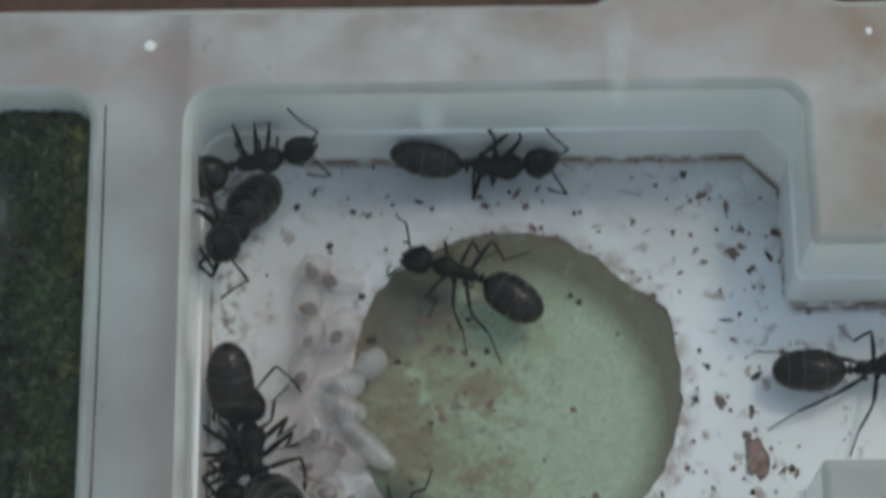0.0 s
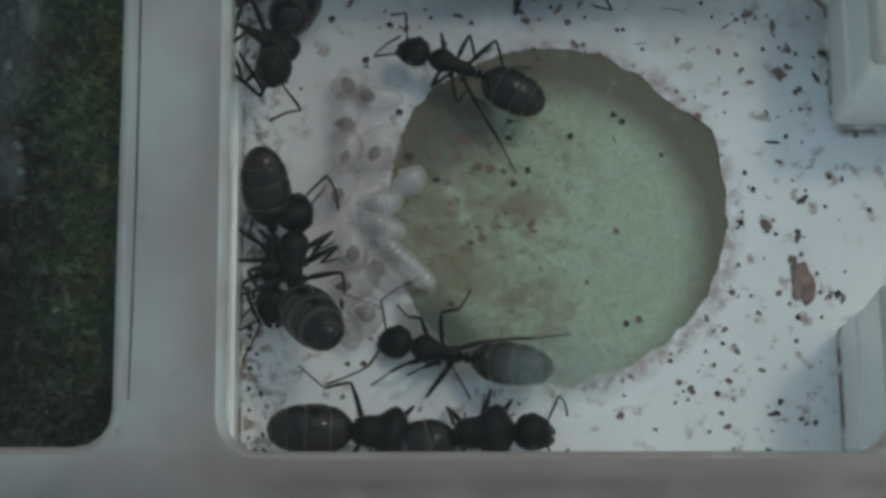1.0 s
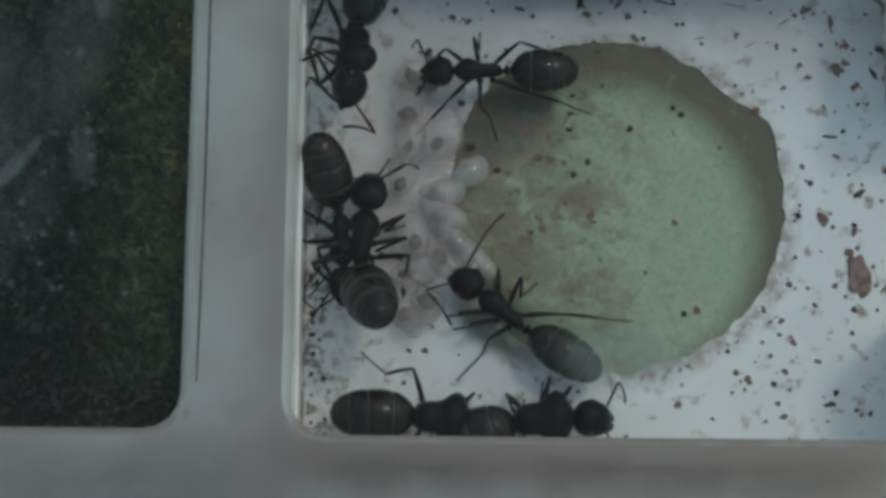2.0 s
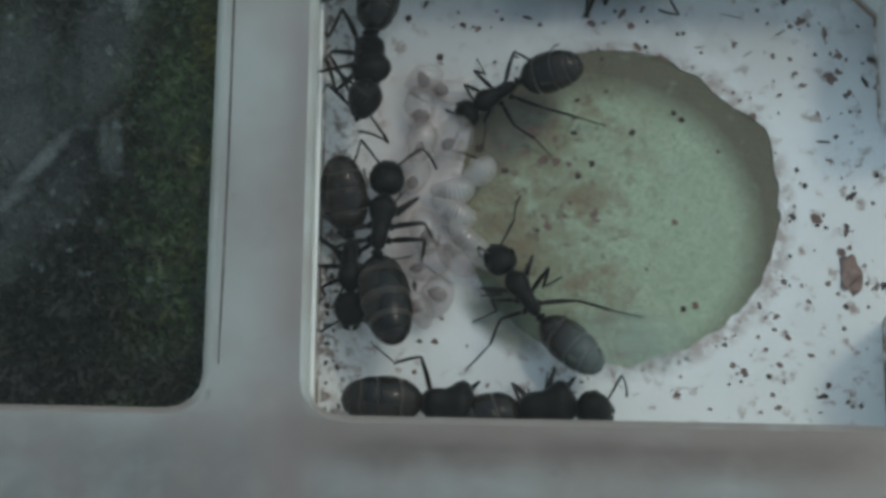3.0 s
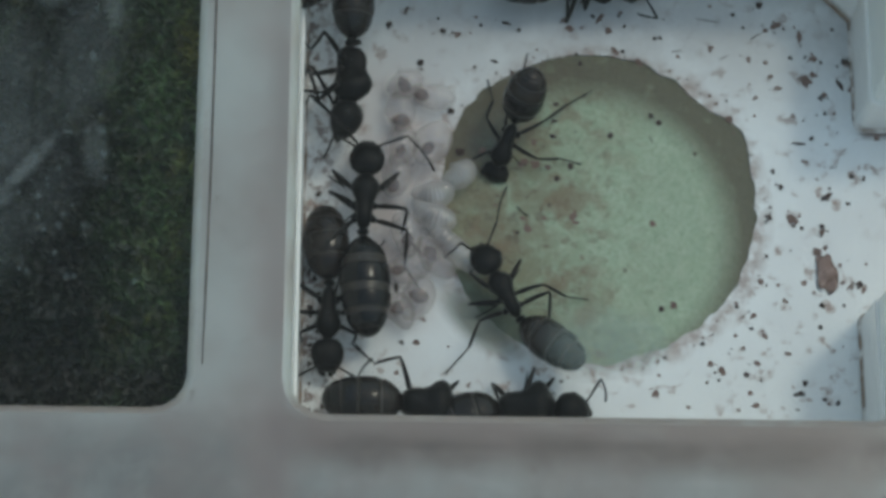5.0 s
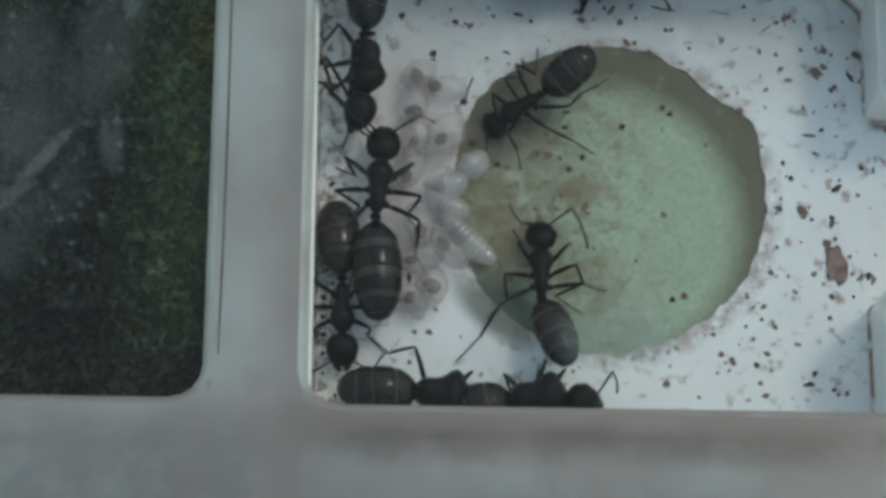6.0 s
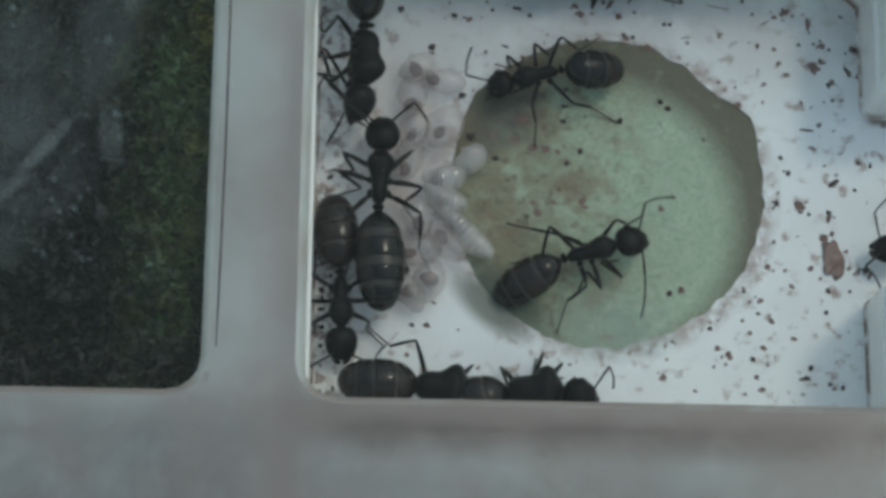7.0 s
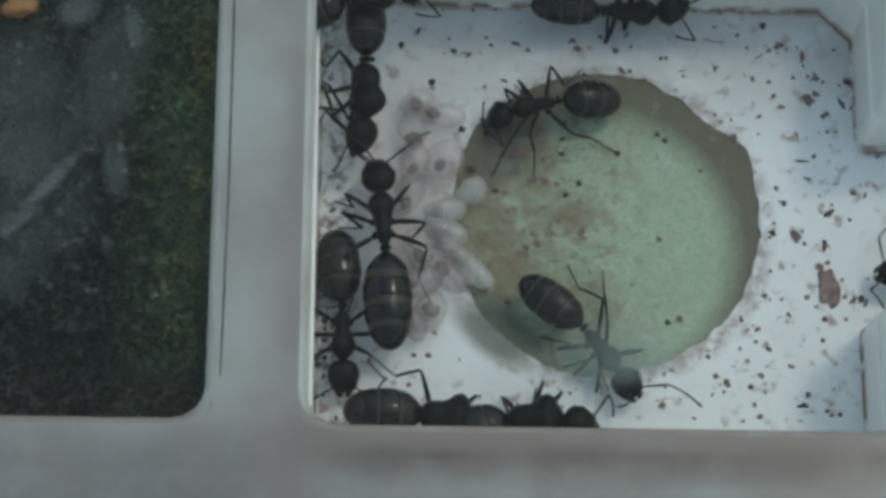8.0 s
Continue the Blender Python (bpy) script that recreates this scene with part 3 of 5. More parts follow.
def bed(name, corners, z, amp, mat, label, category, step=0.8):
    """A lumpy filling of a box."""
    xs, ys = [c[0] for c in corners], [c[1] for c in corners]
    x0, x1, y0, y1 = min(xs) - 0.05, max(xs) + 0.05, min(ys) - 0.05, max(ys) + 0.05
    nx, ny = int((x1 - x0) / step), int((y1 - y0) / step)
    bm = bmesh.new()
    grid = [[bm.verts.new((x0 + (x1 - x0) * i / nx, y0 + (y1 - y0) * j / ny, 0)) for j in range(ny + 1)] for i in range(nx + 1)]
    for row in grid:
        for v in row:
            v.co.z = z + amp * (noise.noise(v.co * 0.35) + 0.5 * noise.noise(v.co * 1.1) + 0.3 * noise.noise(v.co * 3))
    for i in range(nx):
        for j in range(ny):
            bm.faces.new((grid[i][j], grid[i + 1][j], grid[i + 1][j + 1], grid[i][j + 1]))
    return tagged(part(name, bm, mat), label, category, kind="structure")


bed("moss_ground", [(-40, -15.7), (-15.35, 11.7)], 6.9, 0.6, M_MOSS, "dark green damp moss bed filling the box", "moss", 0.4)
bed("soil_north", NORTH_BOX, 7.0, 0.5, M_SOIL, "red brown soil in a neighbouring box", "soil", 1.2)
bed("soil_north_east", NORTH_EAST_BOX, 7.0, 0.5, M_SOIL, "red brown soil in a neighbouring box", "soil", 1.2)


def moss_leaves():
    """Small pointed moss leaves all over the bed, in one mesh."""
    rnd, verts, faces = random.Random(4), [], []
    for _ in range(16000):
        x, y = rnd.uniform(-36, -15.6), rnd.uniform(-15.5, 11.5)
        v = Vector((x, y, 0))
        z = 6.9 + 0.6 * (noise.noise(v * 0.35) + 0.5 * noise.noise(v * 1.1))
        turn, size, rise = rnd.uniform(0, 6.28), rnd.choice((0.2, 0.3, 0.4, 0.55, 0.8)) * rnd.uniform(0.8, 1.2), rnd.uniform(0.05, 0.5)
        d, w = Vector((math.cos(turn), math.sin(turn), 0)), Vector((-math.sin(turn), math.cos(turn), 0))
        p, k = Vector((x, y, z)), len(verts)
        for q in (p - w * size * 0.24, p + d * size * 0.5 + Vector((0, 0, rise * 0.8)), p + w * size * 0.24, p + d * size + Vector((0, 0, rise * 0.7))):
            verts.append((q * MM)[:])
        faces += [(k, k + 1, k + 2), (k + 1, k + 3, k + 2), (k, k + 3, k + 1)]
    me = bpy.data.meshes.new("moss_leaves")
    me.from_pydata(verts, [], faces)
    me.materials.append(M_LEAF)
    return tagged(new("moss_leaves", me), "small dark green wet moss leaves in the box", "moss", kind="stuff")


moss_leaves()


def pebble(name, x, y, z, size, mat, label, category, rough=0.35):
    bm = bmesh.new()
    bmesh.ops.create_icosphere(bm, subdivisions=3, radius=1)
    for v in bm.verts:
        v.co = Vector((v.co.x * size[0], v.co.y * size[1], v.co.z * size[2])) * (1 + rough * noise.noise(v.co * 1.5 + Vector((x, y, 0))) + 0.15 * noise.noise(v.co * 4))
    ob = part(name, bm, mat)
    ob.matrix_basis = mp(x, y, z)
    return tagged(ob, label, category)


pebble("seed_husk", -26.2, 7.3, 7.7, (0.95, 0.6, 0.5), M_ORANGE, "small orange-brown seed husk lying on the moss", "husk")
pebble("droplet", -12.4, 14.25, H + 0.05, (0.3, 0.3, 0.06), M_WHITE, "tiny dried white droplet on the plastic", "droplet")
pebble("droplet", 24.5, 14.6, H + 0.05, (0.18, 0.2, 0.05), M_WHITE, "tiny dried white droplet on the plastic", "droplet")


def mist_patch(x, y, rx, ry, strength, colour, label, turn=0):
    bm = bmesh.new()
    vs = [bm.verts.new((math.cos(a), math.sin(a), 0)) for a in (2 * math.pi * k / 48 for k in range(48))]
    bm.faces.new(vs)
    ob = part("condensation", bm, mist("mist", strength, 1.0, colour), smooth=False)
    ob.matrix_basis = mp(x, y, H + 0.05, 0, 0, turn) @ Matrix.Diagonal((rx, ry, 1, 1))
    ob.visible_shadow = False
    return tagged(ob, label, "condensation", kind="stuff")


mist_patch(4.9, -12.2, 3.2, 2.4, 0.42, (0.27, 0.32, 0.30), "grey-green mist of condensation under the clear cover", 10)
mist_patch(6.9, -12.2, 2.3, 1.9, 0.50, (0.33, 0.40, 0.37), "grey-green mist of condensation under the clear cover")
# window reflection on the cover, painted as a pale upright patch
mist_patch(11.6, 13.4, 0.9, 3.6, 0.3, (0.8, 0.85, 0.85), "pale vertical streak painted as a reflection on the clear cover", -3)
mist_patch(2.0, 10.2, 1.0, 1.3, 0.25, (0.75, 0.8, 0.8), "pale smudge on the clear cover")
for x, y, rx, ry, strength, turn in ((-25.5, 0.5, 3.5, 6.5, 0.10, 0), (-24.0, -3.5, 3.5, 5.0, 0.06, 20), (-26.5, -7.0, 4.0, 4.0, 0.07, 0), (-21.0, 3.0, 2.5, 6.5, 0.08, -15),
                                     (-22.8, 6.5, 1.6, 1.2, 0.16, 30), (-20.4, -2.4, 0.9, 2.2, 0.10, 5), (-19.8, 5.5, 0.7, 1.6, 0.12, 10), (-23.7, -3.2, 2.9, 0.55, 0.20, 50), (-25.6, -5.6, 2.2, 0.6, 0.18, 35)):
    mist_patch(x, y, rx, ry, strength, (0.5, 0.55, 0.56), "pale mist of condensation over the moss", turn)
for k in range(70):
    spot = random.Random(200 + k)
    size = spot.choice((0.07, 0.1, 0.13, 0.18, 0.26))
    mist_patch(spot.uniform(-26, -18), spot.uniform(-10, 11), size, size * spot.uniform(0.6, 1.6), 0.012 / size + spot.uniform(0.05, 0.16), (0.5, 0.6, 0.62), "small wet droplet smear over the moss", spot.uniform(0, 180))


# ---- ants ----
FEET = [(3.6, 2.2), (3.6, 2.2), (0.6, 3.3), (0.6, 3.3), (-3.0, 2.9), (-3.0, 2.9)]
HIPS = [(2.1, 0.42, -0.25), (2.1, -0.42, -0.25), (1.45, 0.42, -0.28), (1.45, -0.42, -0.28), (0.75, 0.4, -0.25), (0.75, -0.4, -0.25)]
SEGMENTS = [(1.65, 1.55, 1.25), (1.75, 1.7, 1.45), (2.15, 2.15, 1.9)]
FEELER = (1.75, 2.4)


def aligned(a, b, up):
    """The pose at a whose x axis points to b and whose z axis leans to up."""
    x = (b - a).normalized()
    y = up.cross(x)
    y = y.normalized() if y.length > 1e-4 else Vector((0, 1, 0))
    z = x.cross(y)
    return Matrix(((x.x, y.x, z.x, a.x), (x.y, y.y, z.y, a.y), (x.z, y.z, z.z, a.z), (0, 0, 0, 1)))


def elbow(a, b, first, second, pole):
    """The joint between two rods from a towards b that bends to the pole, and the point that the second reaches."""
    way = b - a
    d = min(max(way.length, abs(first - second) + 0.12 * first), 0.995 * (first + second))
    way = way.normalized() if way.length > 1e-5 else Vector((1, 0, 0))
    along = (first * first - second * second + d * d) / (2 * d)
    side = pole - way * pole.dot(way)
    return a + way * along + side.normalized() * math.sqrt(max(first * first - along * along, 0)), a + way * d


def leg_poses(i, foot, s):
    """Poses of the three segments of leg i in the ant's space (and in the leg's for the last two) with its foot near the given point."""
    hip, (l1, l2, l3), side = Vector(HIPS[i]) * s, (v * s for v in SEGMENTS[i // 2]), (1, -1)[i % 2]
    flat = Vector((foot.x - hip.x, foot.y - hip.y, 0))
    flat = flat.normalized() if flat.length > 1e-4 else Vector((0, side, 0))
    ankle = foot - flat * l3 * 0.88 + Vector((0, 0, l3 * 0.46))
    pole = Vector(((0.5, 0.35, 0.1)[i // 2], 0.7 * side, 1.0))
    knee, ankle = elbow(hip, ankle, l1, l2, pole)
    m = aligned(hip, knee, pole)
    back = m.inverted()
    return m, back @ aligned(knee, ankle, pole), back @ aligned(ankle, foot, Vector((0, 0, 1)))


def feeler_poses(side, tip, s):
    """Poses of scape and lash in the head's space."""
    base = Vector((1.4, 0.32 * side, 0.14)) * s
    knee, end = elbow(base, tip, FEELER[0] * s, FEELER[1] * s, Vector((0.5, 1.0 * side, 0.45)))
    return aligned(base, knee, Vector((0, 0, 1))), aligned(knee, end, Vector((0, 0, 1)))


def in_millimetres(m):
    out = m.copy()
    out.translation = m.translation * MM
    return out


def lathe(bm, stations, sides=18):
    """A body along x: stations of (x, z, half width, half height)."""
    rings = []
    for x, z, w, h in stations:
        rings.append([bm.verts.new((x, w * math.cos(a), z + h * math.sin(a))) for a in (2 * math.pi * k / sides for k in range(sides))])
    for a, b in zip(rings, rings[1:]):
        for k in range(sides):
            bm.faces.new((a[k], a[(k + 1) % sides], b[(k + 1) % sides], b[k]))
    bm.faces.new(rings[0][::-1])
    bm.faces.new(rings[-1])


def ant(scale, label, feet=FEET, height=1.7, tips=((3.9, 2.4), (3.9, 2.4)), gaster_len=1.0, slim=1.0, deep=1.0, gap=0.0, stout=1.0, tuck=-0.24):
    """An ant that faces +x with its petiole over the origin; feet and antenna tips are given in its own space, left before right."""
    root = tagged(new("ant"), label, "ant", "ants in the chamber")
    s = scale

    def build(name, draw, mat, parent, label=""):
        bm = bmesh.new()
        draw(bm)
        for v in bm.verts:
            v.co *= s
        return part(name, bm, mat, parent, label)

    # thorax: domed pronotum, narrow waist, sloping propodeum
    build("thorax", lambda bm: lathe(bm, [(x, z, w * stout, h * deep) for x, z, w, h in [(0.12, 0.02, 0.12, 0.12), (0.3, 0.08, 0.30, 0.36), (0.6, 0.16, 0.38, 0.46), (0.95, 0.18, 0.41, 0.48), (1.3, 0.18, 0.42, 0.46), (1.6, 0.22, 0.50, 0.52), (1.9, 0.27, 0.63, 0.6), (2.2, 0.27, 0.70, 0.62), (2.5, 0.23, 0.64, 0.55), (2.75, 0.16, 0.44, 0.4), (3.0, 0.12, 0.2, 0.2)]]), M_ANT, root)
    build("petiole", lambda bm: (lathe(bm, [(-0.45, 0, 0.1, 0.1), (-0.2, 0.02, 0.15, 0.14), (0.2, 0.02, 0.14, 0.14)], 12), lathe(bm, [(-0.22, 0.1, 0.2, 0.2), (-0.12, 0.22, 0.3, 0.42), (-0.02, 0.22, 0.3, 0.42), (0.06, 0.1, 0.2, 0.2)], 12)), M_ANT, root)

    head = build("head", lambda bm: lathe(bm, [(x, z, w, h * (0.5 + 0.5 * deep)) for x, z, w, h in [(0.0, 0.0, 0.2, 0.18), (0.1, 0.0, 0.52, 0.38), (0.3, 0.02, 0.76, 0.54), (0.65, 0.02, 0.88, 0.62), (1.0, 0.0, 0.87, 0.6), (1.35, -0.05, 0.76, 0.5), (1.62, -0.1, 0.6, 0.36), (1.8, -0.14, 0.36, 0.22)]]), M_ANT, root)
    feelers = []
    for side in (1, -1):
        def eye(bm):
            bmesh.ops.create_icosphere(bm, subdivisions=2, radius=0.2)
            for v in bm.verts:
                v.co = Vector((v.co.x * 1.15 + 0.78, v.co.y * 0.6 + side * 0.76, v.co.z + 0.26))
        build("eye", eye, M_GASTER, head)

        def mandible(bm):
            tube(bm, [(1.5, side * 0.36, -0.24), (1.74, side * 0.34, -0.28), (1.9, side * 0.2, -0.3), (1.96, side * 0.05, -0.3)], [0.16, 0.17, 0.13, 0.06], 8, 0.6)
        build("mandible", mandible, M_LEG, head)
        def scape(bm):
            tube(bm, [(0, 0, 0), (0.3 * FEELER[0], 0, 0.03), (0.8 * FEELER[0], 0, 0.03), (FEELER[0], 0, 0)], [0.05, 0.055, 0.075, 0.06], 7)

        def lash(bm):
            pts = [(FEELER[1] * k / 10, 0.1 * math.sin(k * 0.32), 0.05 * math.sin(k * 0.3)) for k in range(11)]
            tube(bm, pts, [0.04 + 0.014 * (k % 2) + 0.002 * k for k in range(11)], 7)
        tx, ty = tips[0 if side > 0 else 1]
        for ob, m in zip((build("antenna", scape, M_LEG, head), build("antenna_tip", lash, M_LEG, head)), feeler_poses(side, Vector((tx - 2.98, side * ty, -0.9)) * s, s)):
            ob.matrix_basis = in_millimetres(m)
            feelers.append(ob)
    head.matrix_basis = mp(2.98 * s, 0, 0.1 * s)

    L = gaster_len

    profile = [(x, slim * w) for x, w in [(0.0, 0.14), (0.25, 0.55), (0.7, 0.97), (1.4, 1.21), (2.2, 1.24), (3.0, 1.15), (3.7, 0.88), (4.1, 0.52), (4.26, 0.14)]]

    def width(x):
        """Smooth half width of the gaster at x behind its joint."""
        i = max(k for k in range(len(profile) - 1) if profile[k][0] <= x or k == 0)
        (x0, w0), (x1, w1) = profile[i], profile[i + 1]
        d0 = (w1 - profile[max(i - 1, 0)][1]) / (x1 - profile[max(i - 1, 0)][0])
        d1 = (profile[min(i + 2, len(profile) - 1)][1] - w0) / (profile[min(i + 2, len(profile) - 1)][0] - x0)
        f, h = min(max((x - x0) / (x1 - x0), 0), 1), x1 - x0
        return (2 * f**3 - 3 * f**2 + 1) * w0 + (f**3 - 2 * f**2 + f) * h * d0 + (3 * f**2 - 2 * f**3) * w1 + (f**3 - f**2) * h * d1

    def centre(x):
        return 0.16 - 0.04 * max(0, x - 2) ** 1.4

    def core(bm):
        lathe(bm, [(-x * L, centre(x), max(width(x) - 0.03, 0.05), max(width(x) - 0.03, 0.05) * 0.9) for x in (0.42 * k / 2 for k in range(21))], 24)
    gaster = build("gaster", core, M_BAND, root, "pale membrane showing between dark plates")
    for a, b in ((0.02, 1.22 - gap), (1.33, 2.46 - gap), (2.52, 3.36 - 0.7 * gap), (3.39, 3.92), (3.94, 4.26)):
        def tergite(bm):
            st = []
            for k in range(9):
                x = a + (b - a) * k / 8
                w = width(x) - (0.035 if k in (0, 8) else 0)
                st.append((-x * L, centre(x), w, w * 0.9))
            lathe(bm, st, 24)
        build("tergite", tergite, M_GASTER, gaster, "glossy brown-black plate")
    gaster.matrix_basis = mp(tuck * s, 0, 0.02 * s)

    legs = []
    for i, (fx, fy) in enumerate(feet):
        side, (l1, l2, l3) = (1, -1)[i % 2], SEGMENTS[i // 2]

        def femur(bm):
            tube(bm, [(-0.12, -0.05 * side, 0.05), (0.1, 0, 0), (0.28, 0, -0.02)], [0.2, 0.19, 0.1], 8)
            tube(bm, [(0.15, 0, -0.01), (0.3 * l1, 0, 0.04), (0.62 * l1, 0, 0.06), (0.93 * l1, 0, 0.02), (l1, 0, 0)], [0.085, 0.145, 0.13, 0.085, 0.06], 8)

        def tibia(bm):
            tube(bm, [(0, 0, 0), (0.1 * l2, 0, 0.02), (0.45 * l2, 0, 0.03), (0.9 * l2, 0, 0), (l2, 0, -0.01)], [0.06, 0.075, 0.095, 0.085, 0.055], 8)
            tube(bm, [(0.94 * l2, 0, -0.03), (1.08 * l2, 0.04, -0.16)], [0.025, 0.008], 5)

        def tarsus(bm):
            pts, radii = [], []
            for a, b in ((0, 0.5), (0.5, 0.68), (0.68, 0.8), (0.8, 0.9), (0.9, 1.0)):
                pts += [(l3 * (a + 0.01), 0, -0.06 * math.sin(3 * a)), (l3 * (b - 0.01), 0, -0.06 * math.sin(3 * b))]
                radii += [0.04, 0.055 - 0.01 * a]
            tube(bm, pts, radii, 6)
            for turn in (1, -1):
                tube(bm, [(0.99 * l3, 0, 0), (1.04 * l3, 0.07 * turn, 0), (1.06 * l3, 0.1 * turn, -0.07)], [0.025, 0.02, 0.006], 5)
        leg = build("leg", femur, M_LEG, root)
        chain = (leg, build("tibia", tibia, M_LEG, leg), build("tarsus", tarsus, M_LEG, leg))
        for ob, m in zip(chain, leg_poses(i, Vector((fx * s, side * fy * s, 0.1 - height)), s)):
            ob.matrix_basis = in_millimetres(m)
        legs.append(chain)
    return {"root": root, "head": head, "gaster": gaster, "legs": legs, "feelers": feelers, "rest": [Vector((x * s, (1, -1)[i % 2] * y * s, 0.1 - height)) for i, (x, y) in enumerate(feet)], "feet": {}, "tips": {}, "scale": s, "height": height, "tuck": tuck}


def glide(rows, t):
    """Smooth values between rows of (t, ...), with no overshoot."""
    if t <= rows[0][0]:
        return rows[0][1:]
    if t >= rows[-1][0]:
        return rows[-1][1:]
    i = max(k for k in range(len(rows) - 1) if rows[k][0] <= t)
    h = rows[i + 1][0] - rows[i][0]
    f, out = (t - rows[i][0]) / h, []

    def slope(k, c):
        if k in (0, len(rows) - 1):
            return 0
        a, b = ((rows[j + 1][c] - rows[j][c]) / (rows[j + 1][0] - rows[j][0]) for j in (k - 1, k))
        return 0 if a * b <= 0 else 2 * a * b / (a + b)
    for c in range(1, len(rows[0])):
        p, q = rows[i][c], rows[i + 1][c]
        out.append((2 * f**3 - 3 * f**2 + 1) * p + (f**3 - 2 * f**2 + f) * h * slope(i, c) + (3 * f**2 - 2 * f**3) * q + (f**3 - f**2) * h * slope(i + 1, c))
    return tuple(out)


def ground(x, y):
    """Where a foot stands: on the floor, or on the sunken damp sheet."""
    return 0.0 if math.hypot(x - HOLE_CENTRE[0], y - HOLE_CENTRE[1]) < 8.6 else 0.08


def stepped(rows, t):
    """A foot that stands on its rows of (t, x, y) and is lifted from one to the next."""
    for a, b in zip(rows, rows[1:]):
        if a[0] <= t <= b[0]:
            far, f = math.hypot(b[1] - a[1], b[2] - a[2]), (t - a[0]) / (b[0] - a[0])
            f = min(max((f - 0.25) / 0.5, 0), 1) if far > 0.6 else f
            f = f * f * (3 - 2 * f)
            x, y = a[1] + (b[1] - a[1]) * f, a[2] + (b[2] - a[2]) * f
            return Vector((x, y, ground(x, y) + (min(0.25 * far, 0.6) * math.sin(math.pi * f) if far > 0.6 else 0)))
    end = rows[0] if t < rows[0][0] else rows[-1]
    return Vector((end[1], end[2], ground(end[1], end[2])))


def key_ant(a, rows, roll=0, pitch=0, gait=0.0, pace=0.1):
    """Rows of (t, x, y, heading, gaster turn[, head turn, gaster lift, body dip, head nod]) in millimetres and degrees. gait: seconds from step to step."""
    rows = [(*r, *(0, 0, 0, 8)[len(r) - 5:]) for r in rows]
    s, height = a["scale"], a["height"]

    def body(t):
        x, y, turn, _, _, _, dip, _ = glide(rows, t)
        return mp(x / MM, y / MM, height / MM, roll, pitch + dip, turn)

    marks = [round(k * pace, 2) for k in range(int(round(8 / pace)) + 1)]
    now = {t: glide(rows, t) for t in marks}
    walk(a["root"], [(t, in_millimetres(body(t))) for t in marks])
    walk(a["gaster"], [(t, mp(a["tuck"] * s, 0, 0.02 * s, 0, now[t][5], now[t][3])) for t in marks])
    heads = {t: mp(2980 * s, 0, 100 * s, 0, now[t][7], now[t][4]) for t in marks}
    walk(a["head"], [(t, in_millimetres(heads[t])) for t in marks])
    for i, chain in enumerate(a["legs"]):
        poses = []
        for t in marks:
            if i in a["feet"]:
                foot = body(t).inverted() @ stepped(a["feet"][i], t)
            elif gait:
                q = t / gait + (0.0 if i in (0, 3, 4) else 0.5)
                f = min(max((q % 1 - 0.5) / 0.5, 0), 1)
                f = f * f * (3 - 2 * f)
                at, to = (body((k - (0.0 if i in (0, 3, 4) else 0.5)) * gait) @ a["rest"][i] for k in (math.floor(q), math.floor(q) + 1))
                foot = body(t).inverted() @ at.lerp(to, f)
                foot.z += 0.5 * math.sin(math.pi * f)
            else:
                break
            poses.append((t, leg_poses(i, foot, s)))
        for k, ob in enumerate(chain):
            if poses:
                walk(ob, [(t, in_millimetres(p[k])) for t, p in poses])
    for k, side in enumerate((1, -1)):
        if k in a["tips"]:
            tips = {t: (body(t) @ heads[t]).inverted() @ Vector((*glide(a["tips"][k], t), 1.0)) for t in marks}
            for j in (0, 1):
                walk(a["feelers"][2 * k + j], [(t, in_millimetres(feeler_poses(side, tips[t], s)[j])) for t in marks])


LEGS = ("LF", "RF", "LM", "RM", "LH", "RH")


def plant(a, leg, rows):
    a["feet"][LEGS.index(leg)] = rows


def feel(a, side, rows):
    a["tips"]["LR".index(side)] = rows


ant_hole_north = ant(0.90, "black ant with glossy gaster walking on the green plaster", deep=1.1, height=2.1, gaster_len=0.94)
ant_hole_south = ant(0.98, "black ant with glossy gaster turning on the green plaster edge", gap=0.07, gaster_len=1.02, slim=0.9)
ant_pile = ant(1.10, "large black ant with banded gaster beside the larvae", height=2.3, gaster_len=1.2, gap=0.26)
ant_west = ant(1.0, "black ant squeezed along the west wall under another ant", height=1.5)
ant_east = ant(0.92, "black ant walking off along the side passage", [(3.4, 2.6), (3.4, 2.4), (0.2, 3.2), (-0.6, 4.4), (-4.9, 2.4), (-5.2, 2.4)])
ant_visitor = ant(0.95, "black ant coming in from the side passage", tips=((4.2, 2.2), (3.6, 3.6)))
ant_south_a = ant(1.02, "black ant resting along the south wall", [(3.4, 1.2), (3.4, 1.2), (1.6, 1.4), (0.4, 1.4), (-2.4, 3.4), (-2.0, 1.5)], height=2.3, gaster_len=1.0, deep=1.9, stout=1.9, tuck=0.35)
ant_south_b = ant(1.06, "black ant resting behind another along the south wall", [(3.2, 1.2), (3.4, 1.4), (1.9, 2.2), (0.4, 1.6), (0.9, 1.4), (-2.0, 1.5)], height=2.3, deep=1.9, stout=1.8, gaster_len=0.95, tuck=0.35, tips=((5.6, 1.2), (5.8, 0.4)))
ant_wall_west = ant(1.15, "black ant standing on the west chamber wall", [(3.2, 1.0), (3.4, 1.6), (1.6, 0.9), (1.2, 1.6), (0.2, 1.2), (-0.8, 1.8)], deep=1.55, gaster_len=0.9, slim=0.9, height=3.0)
